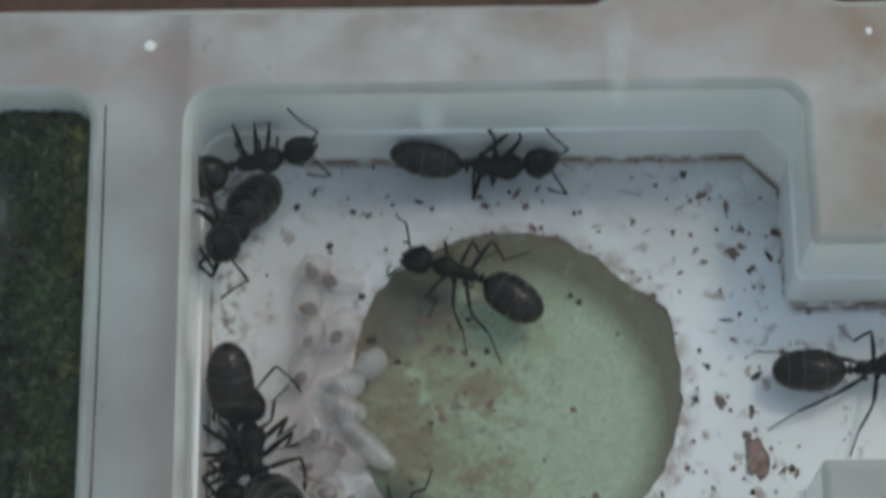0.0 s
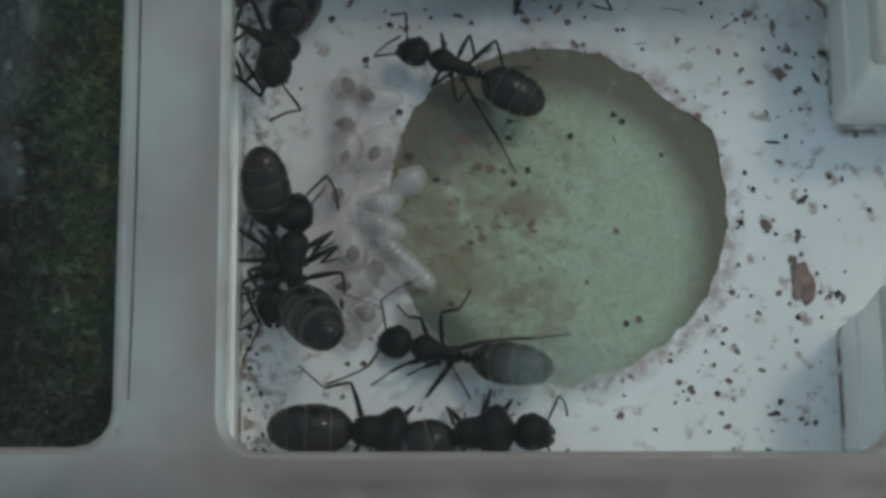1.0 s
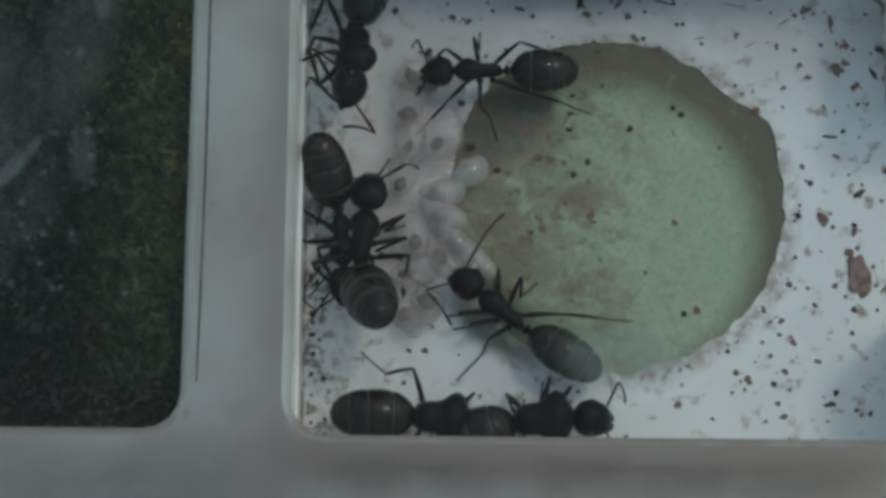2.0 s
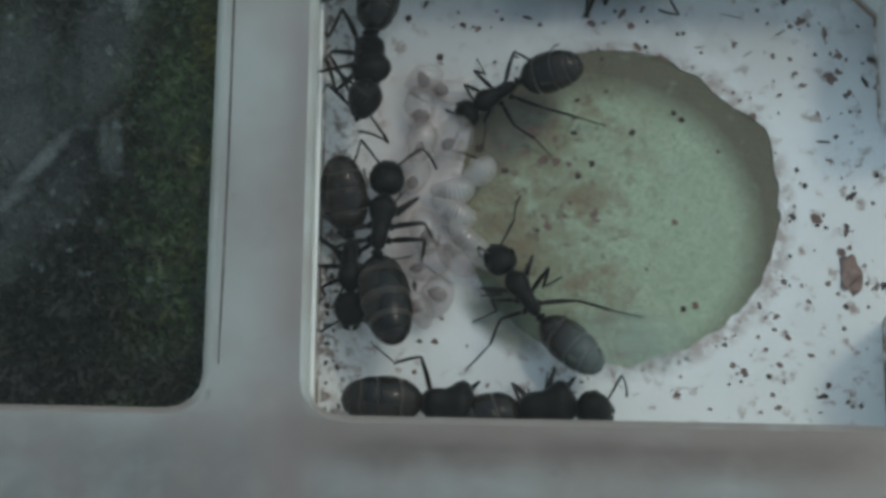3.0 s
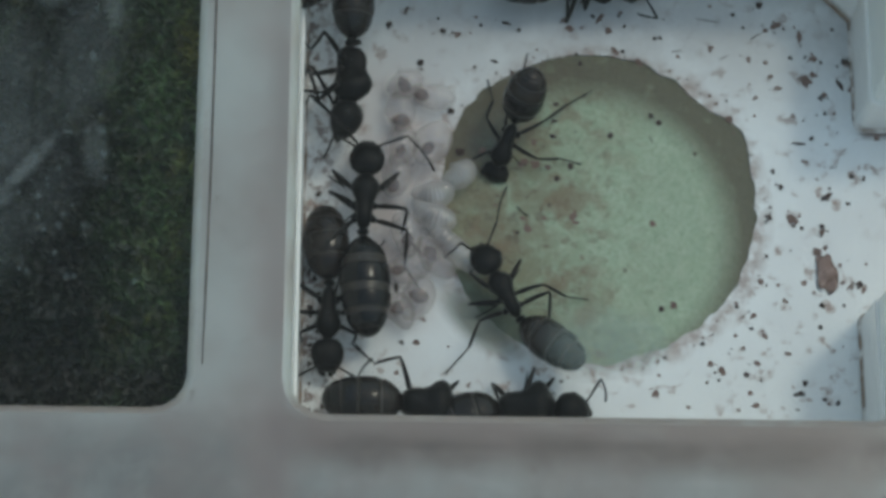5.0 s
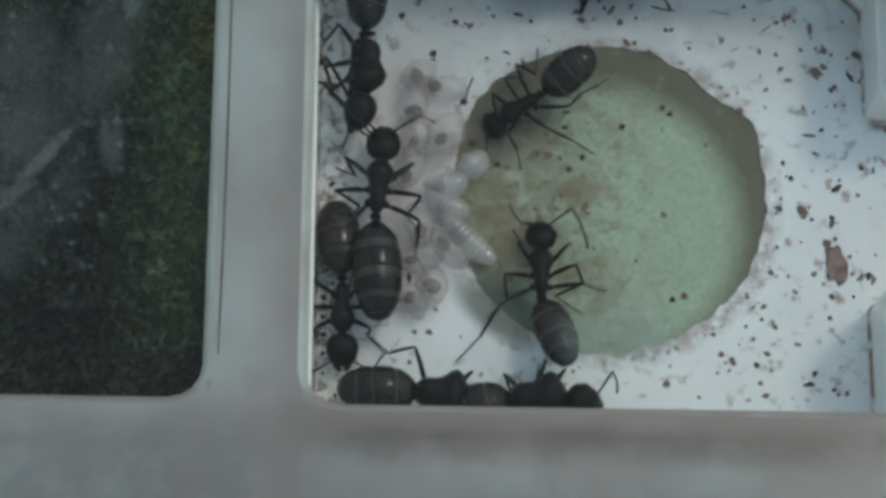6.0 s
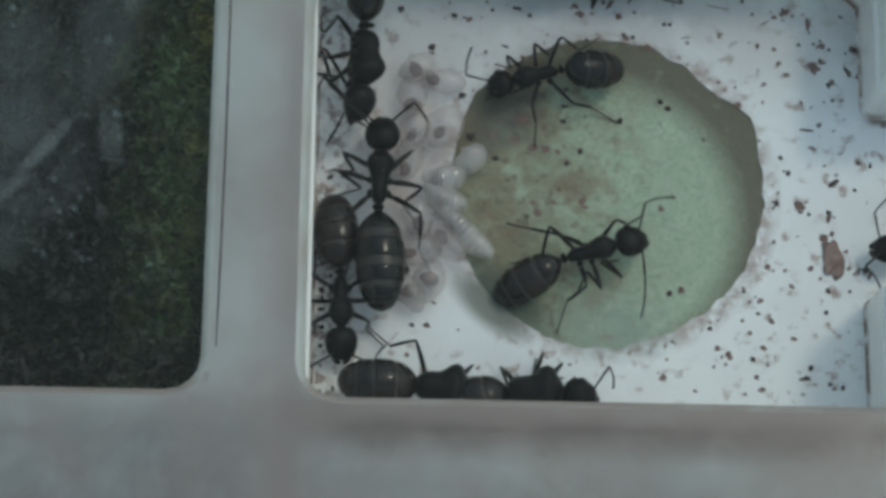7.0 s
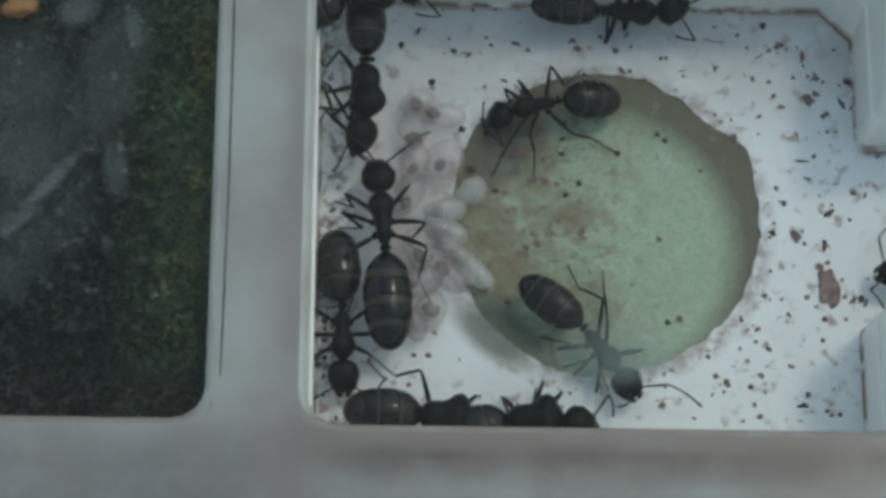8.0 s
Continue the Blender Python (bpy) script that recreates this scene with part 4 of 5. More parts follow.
ant_wall_north = ant(1.0, "black ant clinging to the north chamber wall", gaster_len=0.95, slim=0.8, deep=1.35, height=2.1, feet=[(2.8, 2.8), (2.4, 0.9), (0.1, 3.1), (0.0, 1.4), (-0.4, 1.0), (-0.9, 1.9)])
ant_corner = ant(0.92, "black ant clinging to the chamber corner wall", deep=1.35, height=5.2, feet=[(3.0, 2.0), (3.2, 2.0), (1.2, 2.4), (0.6, 2.4), (-1.6, 2.4), (-2.0, 2.0)])


# ---- larvae ----
def larva(x, y, length, width, turn, bend, skin=None, gut=1.0, gut_at=18, ridge=0.007):
    """A segmented grub lying on the floor, curved in a bow, dark gut inside one end."""
    root = tagged(new("larva"), "translucent whitish ant larva with ringed body and brown gut", "larva", "brood pile")
    n, bm = 89, bmesh.new()
    pts, radii = [], []
    for k in range(n):
        u = k / (n - 1)
        ang = radians(bend) * (u - 0.5)
        r = length / max(radians(abs(bend)), 0.05)
        px, py = (r * math.sin(ang), r * (1 - math.cos(ang))) if bend > 0 else (r * math.sin(-ang) * -1, -r * (1 - math.cos(ang)))
        pts.append((px, py, width * 0.5))
        body = math.sin(math.pi * min(1, 0.06 + 0.9 * u)) ** 0.55 * (0.75 + 0.35 * u)
        radii.append(width * 0.5 * body * (1 + ridge * math.cos(u * 11 * 2 * math.pi)))
    tube(bm, pts, radii, 14)
    part("body", bm, skin or M_SKIN, root)
    bm = bmesh.new()
    first = int(gut_at * 1.4)
    mid = pts[first:first + 32:4]
    tube(bm, [(p[0], p[1], p[2] - width * 0.04) for p in mid], [gut * width * 0.2 * math.sin(math.pi * (k + 0.5) / 8) ** 0.7 for k in range(8)], 10)
    part("gut", bm, M_GUT, root, "brown gut showing through the skin")
    root.matrix_basis = mp(x, y, 0, 0, 0, turn)
    return root


for row in ((-1.75, -4.6, 4.0, 1.5, -45, 25, M_WET_SKIN, 1.5, 14, 0.035), (-2.9, -1.6, 2.3, 1.75, 8, 90, M_WET_SKIN, 1.4, 12, 0.02), (-2.9, -2.8, 2.6, 1.7, -25, 80, M_WET_SKIN, 1.5, 20, 0.02), (-1.45, -0.4, 1.8, 1.75, 40, 130, M_WET_SKIN, 0.6, 30, 0.015)):
    larva(*row)
for row in ((-3.0, 1.3, 2.5, 2.4, 60, 90), (-4.6, 1.2, 2.4, 1.9, 80, 80), (-4.7, 3.2, 2.2, 1.9, 100, 70), (-3.0, 4.2, 2.6, 1.5, -10, 60),
            (-4.5, 4.9, 2.0, 1.8, 30, 90), (-4.9, -0.6, 2.4, 1.8, 80, 60), (-2.8, -5.2, 2.8, 1.6, -50, 50), (-4.2, -5.8, 2.6, 1.9, 20, 60),
            (-3.7, -7.6, 2.5, 2.0, 70, 80), (-4.3, -3.9, 2.6, 1.9, 100, 50), (-4.6, -8.2, 2.1, 1.7, 120, 60)):
    pick = random.Random(int(1000 + 37 * row[0] + 91 * row[1]))
    larva(*row, M_SKIN, pick.choice((0.7, 0.95, 1.2, 1.4)), pick.choice((8, 14, 20, 28)))


# ---- debris ----
def crumb_mesh(seed, mat, flat, lumps=1.0):
    rnd, bm = random.Random(seed), bmesh.new()
    bmesh.ops.create_icosphere(bm, subdivisions=2, radius=1)
    shift = Vector((seed * 3.7, seed * 1.3, 0))
    for v in bm.verts:
        v.co *= (0.85 + lumps * noise.noise(v.co * 1.7 + shift) + lumps * rnd.uniform(-0.12, 0.12)) * MM
        v.co.z *= flat
    me = bpy.data.meshes.new("debris_crumb")
    bm.to_mesh(me)
    bm.free()
    me.materials.append(mat)
    return me


DARK = [crumb_mesh(k, M_CRUMB, 0.45) for k in range(6)]
RUST = [crumb_mesh(20 + k, M_RUST, 0.16) for k in range(6)]

STICK = crumb_mesh(50, M_CRUMB, 0.8, 0.15)


def crumb(x, y, size, long, turn, dark):
    ob = new("debris_crumb", STICK if long > 4 else random.choice(DARK if dark else RUST))
    inside = math.hypot(x - HOLE_CENTRE[0], y - HOLE_CENTRE[1]) < 8.6
    ob.matrix_basis = mp(x, y, (-0.07 if inside else 0.0) + (0.2 if dark else 0.06) * size, 0, 0, turn) @ Matrix.Diagonal((0.82 * size * long, 0.82 * size, size * 0.8, 1))
    tagged(ob, "dark crumb of debris on the floor" if dark else "rust-brown crumb of debris on the floor", "debris", "debris on the floor")


SPECKS = {True: ([], []), False: ([], [])}


def speck(x, y, size, long, turn, dark):
    """One of the many fine crumbs that are joined into a single sprinkling."""
    verts, faces = SPECKS[dark]
    me, k = random.choice(DARK if dark else RUST), len(verts)
    inside = math.hypot(x - HOLE_CENTRE[0], y - HOLE_CENTRE[1]) < 8.6
    m = mp(x, y, (-0.07 if inside else 0.0) + (0.2 if dark else 0.06) * size, 0, 0, turn) @ Matrix.Diagonal((0.82 * size * long, 0.82 * size, size * 0.8, 1))
    verts.extend((m @ v.co)[:] for v in me.vertices)
    faces.extend([k + i for i in f.vertices] for f in me.polygons)


DARK_BITS = [
    (-1.32, 1.29, 0.22), (0.06, -0.01, 0.2), (-1.43, -0.7, 0.28), (4.76, 0.52, 0.2), (4.01, -0.19, 0.2), (5.37, 6.69, 0.12), (5.06, 2.61, 0.07), (1.77, -3.38, 0.14), (0.08, -2.59, 0.07), (-0.58, -2.65, 0.07), (5.19, -0.98, 0.06), (2.3, -1.3, 0.05), (3.99, 4.23, 0.16), (3.55, -1.75, 0.1),
    (-2.3, 8.5, 0.20), (-0.2, 8.9, 0.14), (9.6, 8.3, 0.13), (9.9, 8.3, 0.13), (7.9, 9.0, 0.10), (7.6, 9.6, 0.10), (15.6, 10.4, 0.22), (20.4, 7.0, 0.24),
    (17.9, 8.0, 0.08), (8.4, 6.9, 0.08), (19.1, 3.9, 0.13), (16.0, 0.4, 0.14), (16.4, -0.5, 0.20), (20.4, 0.2, 0.15), (20.1, -1.4, 0.12), (15.7, -2.3, 0.22),
    (18.6, -2.8, 0.18), (9.3, 3.6, 0.20), (9.7, 3.2, 0.18), (11.7, 1.4, 0.13), (7.0, 2.4, 0.20), (9.6, -7.6, 0.18), (18.4, -7.3, 0.17), (19.6, -7.3, 0.10),
    (14.5, -8.7, 0.12), (11.8, -9.6, 0.17), (14.1, -11.3, 0.19), (17.3, -11.7, 0.18), (18.3, -12.6, 0.14), (19.0, -12.8, 0.18), (20.5, -6.1, 0.20), (12.6, -11.6, 0.10),
]
BROWN_BITS = [
    (2.73, 1.94, 0.2), (2.09, 0.72, 0.3), (2.83, 0.6, 0.34), (3.5, 0.5, 0.2), (1.58, 2.35, 0.3), (1.14, 2.42, 0.2), (1.36, 2.27, 0.22), (2.07, -2.54, 0.2), (2.36, -3.15, 0.25), (4.87, -2.35, 0.3), (5.01, -2.73, 0.2), (3.25, -2.52, 0.16), (1.06, 1.17, 0.25), (-0.13, 1.39, 0.22), (0.6, -1.79, 0.12),
    (4.8, 8.8, 0.30), (4.5, 9.3, 0.20), (7.0, 8.7, 0.25), (16.5, 9.2, 0.28), (15.9, 8.9, 0.18), (18.6, 7.2, 0.30), (18.1, 5.9, 0.40), (16.5, 5.4, 0.20),
    (14.9, 7.1, 0.18), (12.8, 7.8, 0.16), (16.1, 6.1, 0.18), (19.1, 5.0, 0.20), (17.0, -2.4, 0.35), (18.6, -3.1, 0.20), (8.7, 6.8, 0.25), (13.7, 3.5, 0.25),
    (10.9, 7.2, 0.15), (20.6, 5.4, 0.20), (-1.5, 8.3, 0.20), (7.7, 9.8, 0.15), (15.2, -9.1, 0.22), (12.2, -10.7, 0.20), (12.8, -11.1, 0.28), (14.3, -12.3, 0.17),
    (14.0, -9.8, 0.15), (13.6, -9.1, 0.14), (20.1, -6.2, 0.20), (9.2, -12.4, 0.25), (16.4, -7.1, 0.18), (15.1, -6.0, 0.20), (10.3, -7.4, 0.25),
]
for bits, dark in ((DARK_BITS, True), (BROWN_BITS, False)):
    for x, y, size in bits:
        crumb(x, y, size, random.uniform(1.0, 1.5), random.uniform(0, 180), dark)
        if size > 0.19 and math.hypot(x - HOLE_CENTRE[0], y - HOLE_CENTRE[1]) > 9.4:
            for k in range(random.choice((1, 2, 3, 4))):
                a, r = random.uniform(0, 6.28), size * random.uniform(1.0, 2.4)
                speck(x + r * math.cos(a), y + 0.7 * r * math.sin(a), size * random.uniform(0.2, 0.5), random.uniform(1, 1.8), random.uniform(0, 180), dark or random.random() < 0.4)
for x, y, size, long, turn in ((7.0, 2.4, 0.18, 1.1, 0), (18.93, -1.03, 0.2, 2.4, 35), (17.53, 2.09, 0.11, 5.6, -4), (-5.39, 8.82, 0.24, 1.1, 0), (-3.6, 6.58, 0.22, 1.2, 20),
                               (-2.35, 8.52, 0.17, 1.3, -40), (-1.89, 3.68, 0.24, 1.2, -40), (-1.49, 1.27, 0.2, 1.8, -75), (-0.04, 0.01, 0.2, 1.1, 0), (15.62, 10.52, 0.2, 1.3, 10), (13.5, 7.2, 0.04, 12, 30),
                               (12.63, 9.45, 0.045, 23.3, -10), (15.34, 8.52, 0.06, 9.0, 32), (10.81, 7.53, 0.045, 11.1, 10), (17.87, 3.48, 0.045, 5.6, 45), (19.4, 0.72, 0.045, 7.8, 15), (16.0, 5.95, 0.045, 4.4, -60), (9.28, 2.22, 0.045, 8.9, -70)):
    crumb(x, y, size, long, turn, True)
pebble("brown_flake", 18.68, -5.47, 0.08, (0.55, 0.82, 0.14), M_FLAKE, "flat brown flake of dried food on the white floor", "flake", 0.95)
for x, y, size in ((18.3, -4.3, 0.3), (18.75, -4.0, 0.18), (19.5, -5.0, 0.16), (19.6, -6.0, 0.14), (18.0, -6.6, 0.12)):
    crumb(x, y, size, 1.3, 40 * size * 10, False)
rnd = random.Random(11)
placed = 0
while placed < 150:
    x, y = rnd.uniform(-9.8, 24), rnd.uniform(-14.8, 11.5)
    away = math.hypot(x - HOLE_CENTRE[0], y - HOLE_CENTRE[1])
    if x > 20.4 and not -7.5 < y < 2.8:
        continue
    likely = 0.12 if away < 9.2 else 0.9 if y > 6 and x > -6 else 0.75 if x > 12 else 0.35
    if x < -2.4 and -9 < y < 5.5:
        likely = 0.12
    if rnd.random() > likely * (0.4 + 1.2 * max(0, noise.noise((x * 0.4, y * 0.4, 5)) + 0.35)):
        continue
    dark = rnd.random() < 0.45
    size = rnd.choice((0.05, 0.06, 0.08, 0.1, 0.13, 0.16)) * (1.0 if dark else 1.35)
    speck(x, y, size, rnd.choice((1.0, 1.0, 1.2, 1.4, 1.7, 3.0)), rnd.uniform(0, 180), dark)
    placed += 1
for k in range(16):
    speck(rnd.uniform(-5, 19), 11.25 + rnd.uniform(-0.2, 0.05), rnd.uniform(0.06, 0.14), rnd.uniform(1, 2), rnd.uniform(0, 180), rnd.random() < 0.4)
for k in range(45):
    a = rnd.uniform(-1.5, 2.2)
    r = 9.15 + rnd.gauss(0.1, 0.15)
    speck(HOLE_CENTRE[0] + r * math.cos(a), HOLE_CENTRE[1] + r * math.sin(a), rnd.uniform(0.05, 0.12), rnd.uniform(1, 1.8), rnd.uniform(0, 180), rnd.random() < 0.3)
for k in range(30):
    speck(-9.6 + abs(rnd.gauss(0, 0.6)), rnd.uniform(-14.8, -1), rnd.uniform(0.06, 0.16), rnd.uniform(1, 2), rnd.uniform(0, 180), True)
for dark, words in ((True, "fine dark specks of debris scattered over the floor"), (False, "fine rust-brown specks of debris scattered over the floor")):
    me = bpy.data.meshes.new("fine_debris")
    me.from_pydata(SPECKS[dark][0], [], SPECKS[dark][1])
    me.materials.append(M_CRUMB if dark else M_RUST)
    tagged(new("fine_debris", me), words, "debris", kind="stuff")


# ---- movement ----
def motions():
    plant(ant_hole_north, "LF", [(0, 1.7, 2.5), (0.5, -3.0, -0.3), (1, 0.0, 5.2), (1.5, -0.4, 2.5), (2, -4.3, 1.8), (3.5, -1.0, 1.3), (4, 1.2, 0.7), (5.5, 2.0, 0.6), (6, 1.3, -0.2), (6.5, 0.7, 2.6), (7, -0.5, 3.7), (7.5, -0.6, 1.9), (8, -0.3, 0.6)])
    plant(ant_hole_north, "RF", [(0, 3.0, 6.3), (0.5, 0.1, 7.9), (1, 0.6, 7.5), (1.5, -0.8, 6.0), (2, -4.1, 6.5), (3.5, -2.3, 3.0), (4, -1.8, -0.2), (5.5, -1.5, 0.6), (6, -0.6, 2.2), (6.5, 0.5, 5.9), (7, 0.0, 5.6), (7.5, 0.1, 5.6), (8, 0.1, 5.1)])
    plant(ant_hole_north, "LM", [(0, 3.7, 0.3), (0.5, -1.1, 0.9), (1, 2.6, 4.1), (1.5, 3.2, 1.8), (2, -0.0, 1.7), (3.5, 2.7, 0.8), (4, 5.0, 0.6), (5.5, 5.4, 0.7), (6, 5.5, 0.7), (6.5, 5.6, 0.6), (7, 2.2, 0.8), (7.5, 2.1, 0.8), (8, 2.2, 1.0)])
    plant(ant_hole_north, "RM", [(0, 5.5, 6.2), (0.5, 2.3, 7.6), (1, 3.0, 7.2), (1.5, 3.4, 7.1), (2, -0.9, 7.6), (3.5, -1.6, 6.3), (4, -1.6, 6.3), (5.5, 0.3, 5.4), (6, 1.4, 6.3), (6.5, 1.4, 6.3), (7, 3.5, 7.1), (7.5, 0.3, 5.0), (8, 1.2, 6.4)])
    plant(ant_hole_north, "LH", [(0, 5.5, -0.1), (0.5, 4.5, 0.3), (1, 4.2, 0.3), (1.5, 6.5, 2.5), (2, 6.4, 2.6), (3.5, 6.5, 2.4), (4, 6.3, 2.5), (5.5, 6.1, 5.3), (6, 6.2, 5.2), (6.5, 6.9, 2.4), (7, 6.8, 2.3), (7.5, 7.1, 2.4), (8, 7.0, 2.4)])
    plant(ant_hole_north, "RH", [(0, 7.1, 6.1), (0.5, 2.9, 7.1), (1, 5.0, 6.2), (1.5, 4.2, 6.8), (2, 3.9, 7.0), (3.5, 2.7, 7.4), (4, 2.4, 7.2), (5.5, 2.5, 7.5), (6, 2.3, 6.9), (6.5, 3.2, 6.9), (7, 5.9, 7.4), (7.5, 5.1, 7.4), (8, 5.0, 7.5)])
    feel(ant_hole_north, "L", [(0, -0.3, 5.1), (0.5, -5.4, 4.6), (1, -1.8, 7.5), (1.5, -2.4, 3.5), (2, -4.0, 4.3), (3.5, 0.8, -1.2), (4, 3.5, -0.1), (5.5, 1.2, -3.7), (6, -0.6, 1.3), (6.5, -1.3, 2.7), (7, -0.3, 3.5), (7.5, -0.4, 3.4), (8, -0.6, 3.9)])
    feel(ant_hole_north, "R", [(0, -0.0, 8.0), (0.5, -0.8, 10.6), (1, -2.3, 8.7), (1.5, -5.3, 7.6), (2, -4.5, 6.4), (3.5, -5.6, 2.4), (4, -2.9, -2.9), (5.5, -3.0, 0.4), (6, -1.4, 4.8), (6.5, -3.2, 7.6), (7, -1.4, 6.2), (7.5, -0.1, 4.0), (8, -0.5, 4.7)])
    plant(ant_hole_south, "LF", [(0, -1.9, -11.2), (0.5, -1.9, -11.2), (1, -3.3, -10.8), (1.5, -2.7, -9.2), (2, -2.6, -7.9), (3.5, -1.1, -7.1), (4, -1.6, -6.3), (5.5, -1.3, -4.8), (6, 0.9, -3.8), (6.5, 2.7, -1.4), (7, 8.1, -3.2), (7.5, 8.2, -3.2), (8, 8.1, -9.3)])
    plant(ant_hole_south, "RF", [(0, -0.5, -6.8), (0.5, -0.5, -6.8), (1, -2.0, -6.7), (1.5, -0.9, -5.9), (2, -0.2, -5.7), (3.5, 1.3, -5.3), (4, 1.0, -5.3), (5.5, 1.9, -5.6), (6, 4.0, -4.5), (6.5, 5.4, -4.4), (7, 6.8, -5.8), (7.5, 7.1, -9.5), (8, 6.2, -11.6)])
    plant(ant_hole_south, "LM", [(0, -0.2, -11.2), (0.5, -0.2, -11.2), (1, -1.5, -10.3), (1.5, -1.5, -10.4), (2, -2.2, -8.6), (3.5, -1.6, -8.6), (4, -1.4, -7.1), (5.5, -0.4, -8.4), (6, -0.5, -8.8), (6.5, -0.5, -5.1), (7, 0.7, -3.8), (7.5, 5.2, -4.5), (8, 6.0, -3.5)])
    plant(ant_hole_south, "RM", [(0, 1.8, -5.9), (0.5, 1.8, -5.9), (1, 1.7, -5.9), (1.5, 2.0, -5.9), (2, 2.0, -6.1), (3.5, 3.1, -6.0), (4, 2.7, -5.9), (5.5, 5.8, -7.3), (6, 5.9, -7.2), (6.5, 5.6, -7.3), (7, 4.5, -7.8), (7.5, 4.2, -8.6), (8, 3.8, -10.3)])
    plant(ant_hole_south, "LH", [(0, 2.3, -11.9), (0.5, 2.3, -11.9), (1, 1.6, -11.5), (1.5, 1.1, -11.7), (2, -2.0, -11.2), (3.5, -2.0, -11.2), (4, -2.2, -11.4), (5.5, -2.1, -11.4), (6, -2.2, -11.3), (6.5, 1.3, -8.9), (7, 0.9, -6.1), (7.5, 0.9, -4.4), (8, 4.1, -4.4)])
    plant(ant_hole_south, "RH", [(0, 7.3, -8.1), (0.5, 7.3, -8.1), (1, 7.3, -8.1), (1.5, 7.3, -8.1), (2, 7.4, -8.1), (3.5, 7.3, -8.1), (4, 7.3, -8.1), (5.5, 4.7, -9.4), (6, 4.6, -8.5), (6.5, 5.2, -8.7), (7, 3.4, -10.0), (7.5, 1.6, -8.1), (8, 2.6, -8.6)])
    feel(ant_hole_south, "L", [(0, -0.8, -11.4), (0.5, -0.8, -11.4), (1, -5.6, -11.0), (1.5, -4.2, -7.9), (2, -2.4, -8.6), (3.5, -1.1, -4.2), (4, -2.9, -5.7), (5.5, -1.6, -4.7), (6, 0.6, -2.6), (6.5, 3.9, -0.5), (7, 9.9, -2.4), (7.5, 10.5, -6.5), (8, 11.2, -12.7)])
    feel(ant_hole_south, "R", [(0, -2.2, -7.5), (0.5, -2.2, -7.5), (1, -0.8, -5.5), (1.5, -1.2, -4.0), (2, 0.7, -2.1), (3.5, 0.8, -1.6), (4, -0.9, -1.0), (5.5, 2.9, -0.8), (6, 4.9, -5.1), (6.5, 9.5, -4.9), (7, 7.9, -9.6), (7.5, 6.5, -10.0), (8, 6.6, -12.8)])
    plant(ant_pile, "LF", [(0, -8.7, -3.1), (1, -8.7, -3.1), (1.5, -8.7, -3.0), (2, -8.5, -2.5), (3.5, -7.6, 0.0), (4, -8.3, -2.0), (5.5, -8.6, -0.2), (6, -8.9, -0.4), (6.5, -9.1, -1.1), (7, -9.0, -0.9), (7.5, -9.1, -0.9), (8, -9.0, -0.8)])
    plant(ant_pile, "RF", [(0, -5.3, -3.4), (1, -5.3, -3.4), (1.5, -5.8, -3.0), (2, -4.8, -3.1), (3.5, -5.1, -2.0), (4, -5.4, -1.6), (5.5, -4.9, -0.3), (6, -5.1, -0.4), (6.5, -4.8, -0.2), (7, -5.1, 0.0), (7.5, -5.3, 0.2), (8, -5.2, -0.0)])
    plant(ant_pile, "LM", [(0, -9.8, -7.3), (1, -9.8, -7.3), (1.5, -9.6, -6.9), (2, -9.6, -6.9), (3.5, -8.5, -6.0), (4, -8.1, -5.5), (5.5, -8.2, -3.2), (6, -8.6, -3.8), (6.5, -8.8, -2.3), (7, -8.8, -2.4), (7.5, -9.2, -2.7), (8, -8.8, -2.4)])
    plant(ant_pile, "RM", [(0, -4.6, -4.1), (1, -4.6, -4.1), (1.5, -4.6, -4.2), (2, -4.9, -4.9), (3.5, -2.2, -4.8), (4, -1.6, -5.1), (5.5, -3.6, -4.7), (6, -4.0, -4.3), (6.5, -3.9, -4.5), (7, -4.2, -4.1), (7.5, -3.9, -4.3), (8, -3.8, -4.3)])
    plant(ant_pile, "LH", [(0, -9.8, -9.6), (1, -9.8, -9.6), (1.5, -9.5, -9.5), (2, -9.5, -8.1), (3.5, -9.1, -7.9), (4, -8.5, -7.7), (5.5, -8.4, -8.3), (6, -8.3, -8.3), (6.5, -8.5, -8.4), (7, -8.5, -8.1), (7.5, -8.7, -7.7), (8, -8.4, -7.9)])
    plant(ant_pile, "RH", [(0, -2.9, -6.8), (1, -2.9, -6.8), (1.5, -2.8, -6.9), (2, -3.0, -6.7), (3.5, -2.8, -6.4), (4, -1.7, -7.3), (5.5, -3.4, -7.2), (6, -3.5, -7.2), (6.5, -3.5, -7.3), (7, -3.2, -7.3), (7.5, -3.4, -7.2), (8, -3.3, -7.2)])
    feel(ant_pile, "L", [(0, -9.5, -3.4), (1, -9.5, -3.4), (1.5, -9.2, -3.3), (2, -9.3, -3.4), (3.5, -8.1, 0.5), (4, -9.2, -0.7), (5.5, -8.7, 0.8), (6, -8.6, 0.4), (6.5, -8.8, 0.8), (7, -9.3, 0.4), (7.5, -8.8, 0.1), (8, -9.1, 0.6)])
    feel(ant_pile, "R", [(0, -5.0, -1.9), (1, -5.0, -1.9), (1.5, -5.1, -2.2), (2, -4.1, -0.3), (3.5, -3.7, -0.4), (4, -4.3, -1.0), (5.5, -2.3, 0.5), (6, -3.5, 2.0), (6.5, -2.6, 0.7), (7, -3.8, 1.6), (7.5, -4.5, 1.5), (8, -3.7, 3.1)])
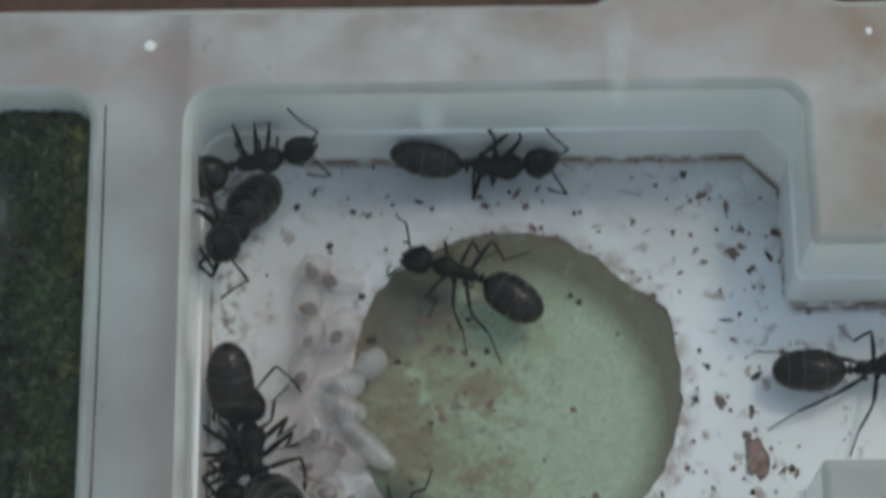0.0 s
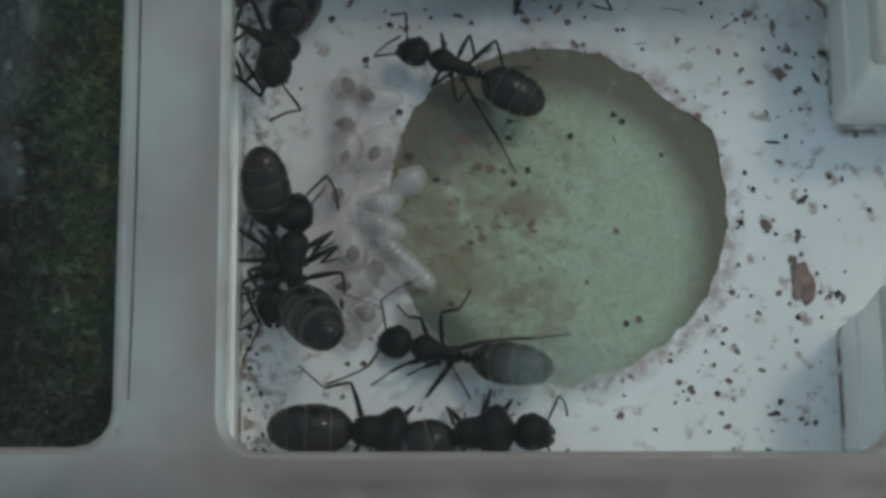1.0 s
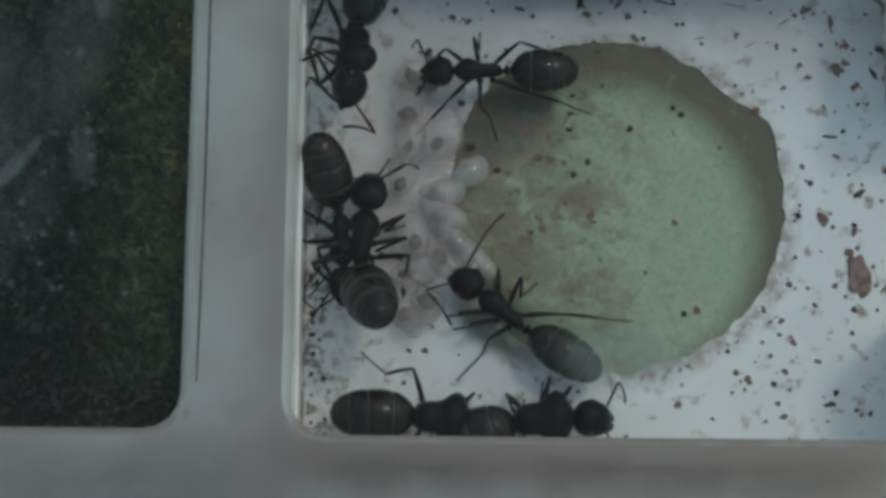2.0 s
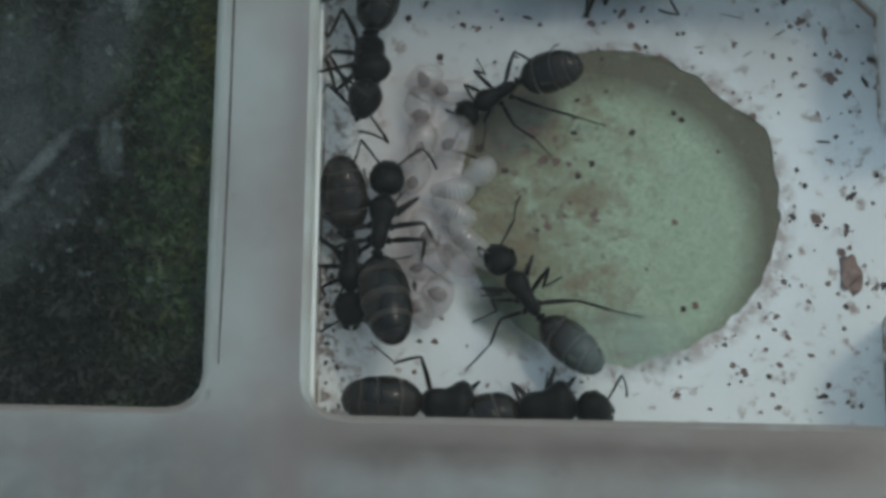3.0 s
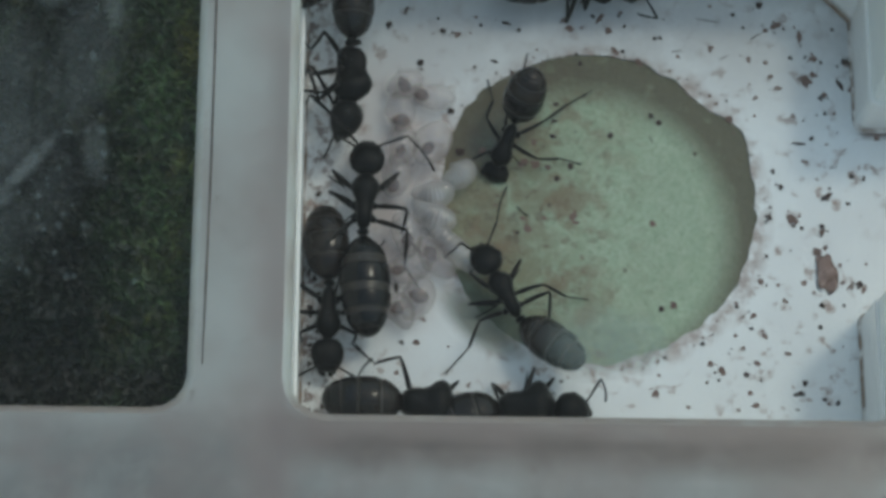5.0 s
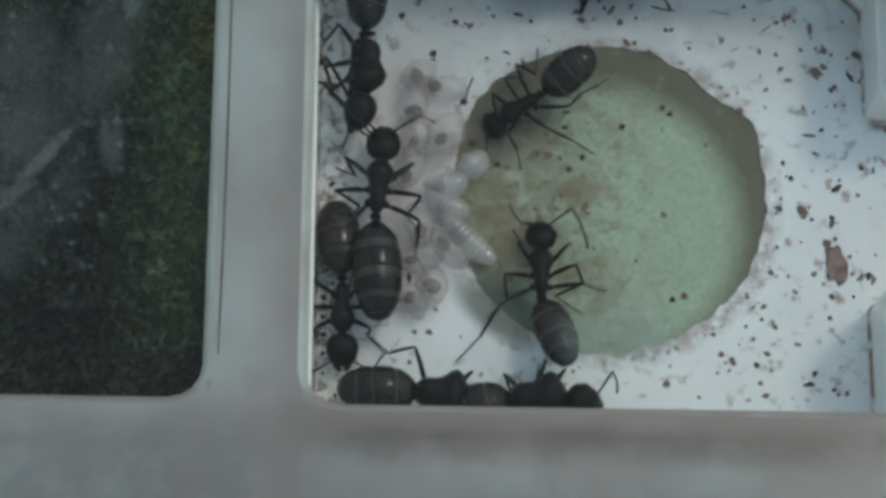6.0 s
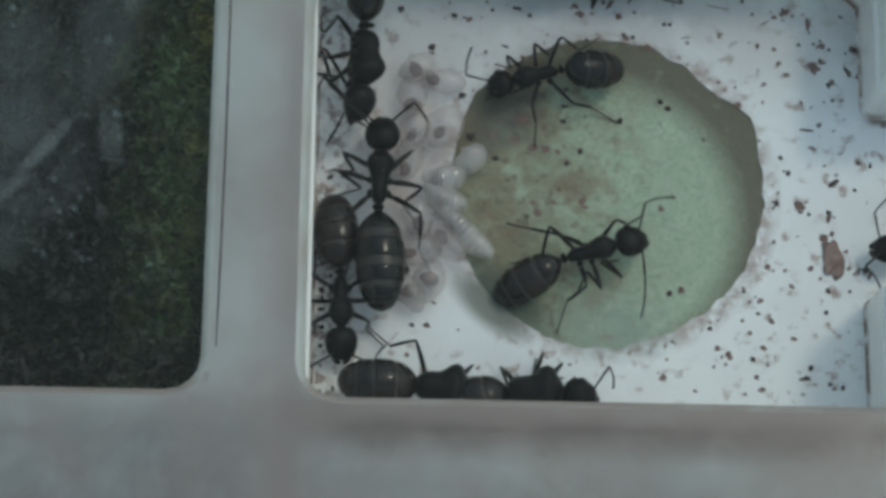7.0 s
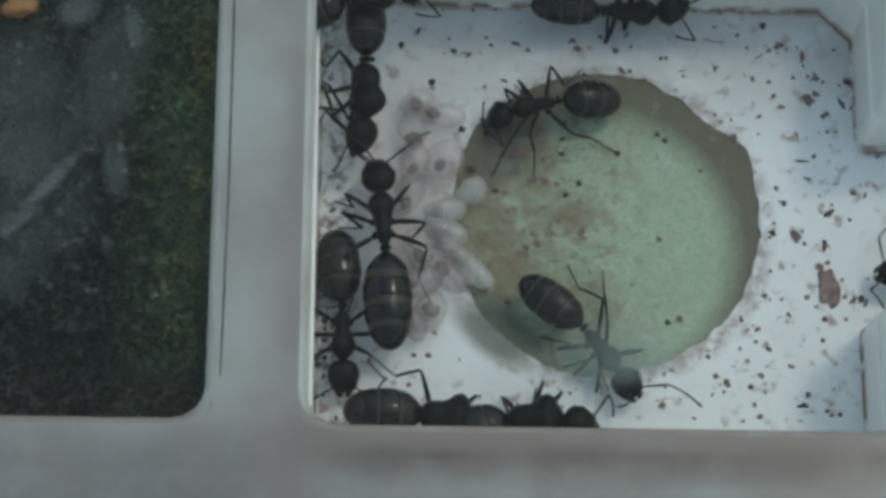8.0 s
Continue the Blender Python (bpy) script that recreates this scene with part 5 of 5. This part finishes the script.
    key_ant(ant_hole_north, [
        (0, 4.45, 3.85, 161, -16), (0.5, 1.65, 4.85, 151, -4), (1, 2.11, 5.0, 159, -8), (1.5, 2.15, 4.5, 187, 0), (2, 0.33, 4.72, 181, 0),
        (3.5, 0.75, 3.85, 227, -22, 0, 15, 28, 48), (4, 1.1, 2.25, 250, -18, 0, 22, 32, 52), (5.5, 1.78, 2.4, 244, 4, 0, 32, 30, 52), (6, 2.3, 3.4, 206, 8, 0, 0, 28, 36), (6.5, 2.2, 3.85, 200, 2, 0, 8, 24, 34),
        (7, 3.46, 4.5, 190, -2, 0, -30, 12, 18), (7.5, 3.8, 4.5, 188, 2, 0, -36, 12, 15), (8, 3.45, 4.65, 189, 0, 0, -32, 14, 22)])
    key_ant(ant_hole_south, [
        (0, 2.15, -9.75, 178, -11, 0, 15), (0.5, 2.18, -9.85, 179, -11, 0, 15, 10), (1, 1.35, -9.86, 163, 6, 0, 0, 14), (1.5, 1.28, -9.56, 150, 11), (2, 1.31, -8.97, 141, 7),
        (3.5, 1.86, -8.71, 120, 16, 0, 15), (4, 1.60, -8.85, 123, 17, 0, 15), (5.5, 1.86, -8.78, 113, 24, 0, 15), (6, 2.25, -8.18, 89, 20, 0, 10, 8), (6.5, 3.24, -6.76, 64, 11),
        (7, 3.7, -6.3, 17, 12, 0, -22), (7.5, 4.15, -6.9, -18, 17, 0, -5), (8, 4.79, -8.61, -53, 15)])
    key_ant(ant_pile, [
        (0, -7.1, -7.16, 98, 31, 0, 52), (0.5, -7.07, -7.24, 98, 30, 0, 52), (1, -7.2, -6.67, 90, 31, 0, 48), (1.5, -7.2, -6.51, 89, 24, 0, 50), (2, -7.1, -6.2, 84, 25, 0, 50),
        (3.5, -6.73, -5.19, 84, 10, 0, 5), (4, -6.48, -4.52, 91, -4), (5.5, -6.75, -4.13, 86, 9), (6, -6.74, -3.93, 85, 8), (6.5, -6.29, -3.47, 84, 7),
        (7, -6.49, -3.77, 88, 5), (7.5, -6.40, -3.86, 97, -1), (8, -6.19, -4.28, 96, -3)])
    key_ant(ant_west, [
        (0, -8.4, -3.86, -91, 6, 0, 30), (1, -8.3, -3.2, -89, 10, 0, 35), (2, -8.2, -2.8, -84, 16, 0, 40), (3.5, -8.4, -5.5, -90, 5, 0, 10), (4, -8.3, -5.91, -91, 6),
        (5.5, -8.5, -7.3, -90, 5), (6.5, -8.45, -7.3, -88, 5), (8, -8.5, -7.52, -88, 4)])
    key_ant(ant_east, [(0, 23.66, -1.32, 7, -8), (0.5, 26.6, -1.64, 3, -5), (1, 29.6, -1.8, 0, -3), (2, 34.0, -1.9, 0, 0), (8, 34.5, -1.9, -3, 0)], gait=0.4)
    key_ant(ant_visitor, [(0, 38.0, -5.6, 180, 0), (5.5, 30.0, -5.8, 178, 0), (6.5, 26.3, -5.6, 176, 3), (7, 25.17, -5.57, 176, 5), (7.5, 25.14, -5.35, 175, 5), (8, 25.7, -5.35, 176, 5)], gait=0.4)
    key_ant(ant_south_a, [(0, -4.5, -13.6, -4, 4, -60, 0, 6), (2, -4.5, -13.6, -4, 4, -60, 0, 6), (4, -4.8, -13.6, -4, 4, -60, 0, 6), (6, -4.7, -13.6, -4, 4, -60, 0, 6), (8, -4.4, -13.65, -5, 4, -60, 0, 6)], pace=0.5)
    key_ant(ant_south_b, [(0, 0.5, -13.9, 4, 14, -10, -8), (2, 0.5, -13.85, 5, 14, -10, -8), (3.5, 0.4, -13.85, 3, 14, -14, -8), (8, 0.3, -13.95, 2, 14, -18, -8)], pace=0.5)
    key_ant(ant_wall_west, [(0, -8.8, 6.9, -88, 8, 0, 35, -55), (1, -8.3, 6.9, -88, 8, 0, 30, -46), (1.5, -7.8, 6.9, -89, 7, 0, 26, -36), (2, -7.7, 6.7, -90, 6, 0, 20, -26), (3.5, -7.7, 6.5, -90, 6, 0, 12, -14), (5.5, -7.6, 6.3, -91, 6), (8, -7.6, 6.5, -90, 5)], roll=-75)
    key_ant(ant_wall_north, [(0, 3.9, 10.4, 0, -14), (3.5, 4.3, 10.4, 0, -12), (5.5, 4.4, 10.4, 1, -3), (6.5, 4.7, 10.4, 0, -6), (7, 5.2, 10.4, 2, -3), (7.5, 5.9, 10.4, 1, -5), (8, 6.2, 10.4, 0, -4)], roll=65)
    key_ant(ant_corner, [(0, -8.4, 9.3, 8, 10), (8, -8.4, 9.3, 6, 10)], roll=60, pitch=-8)


motions()
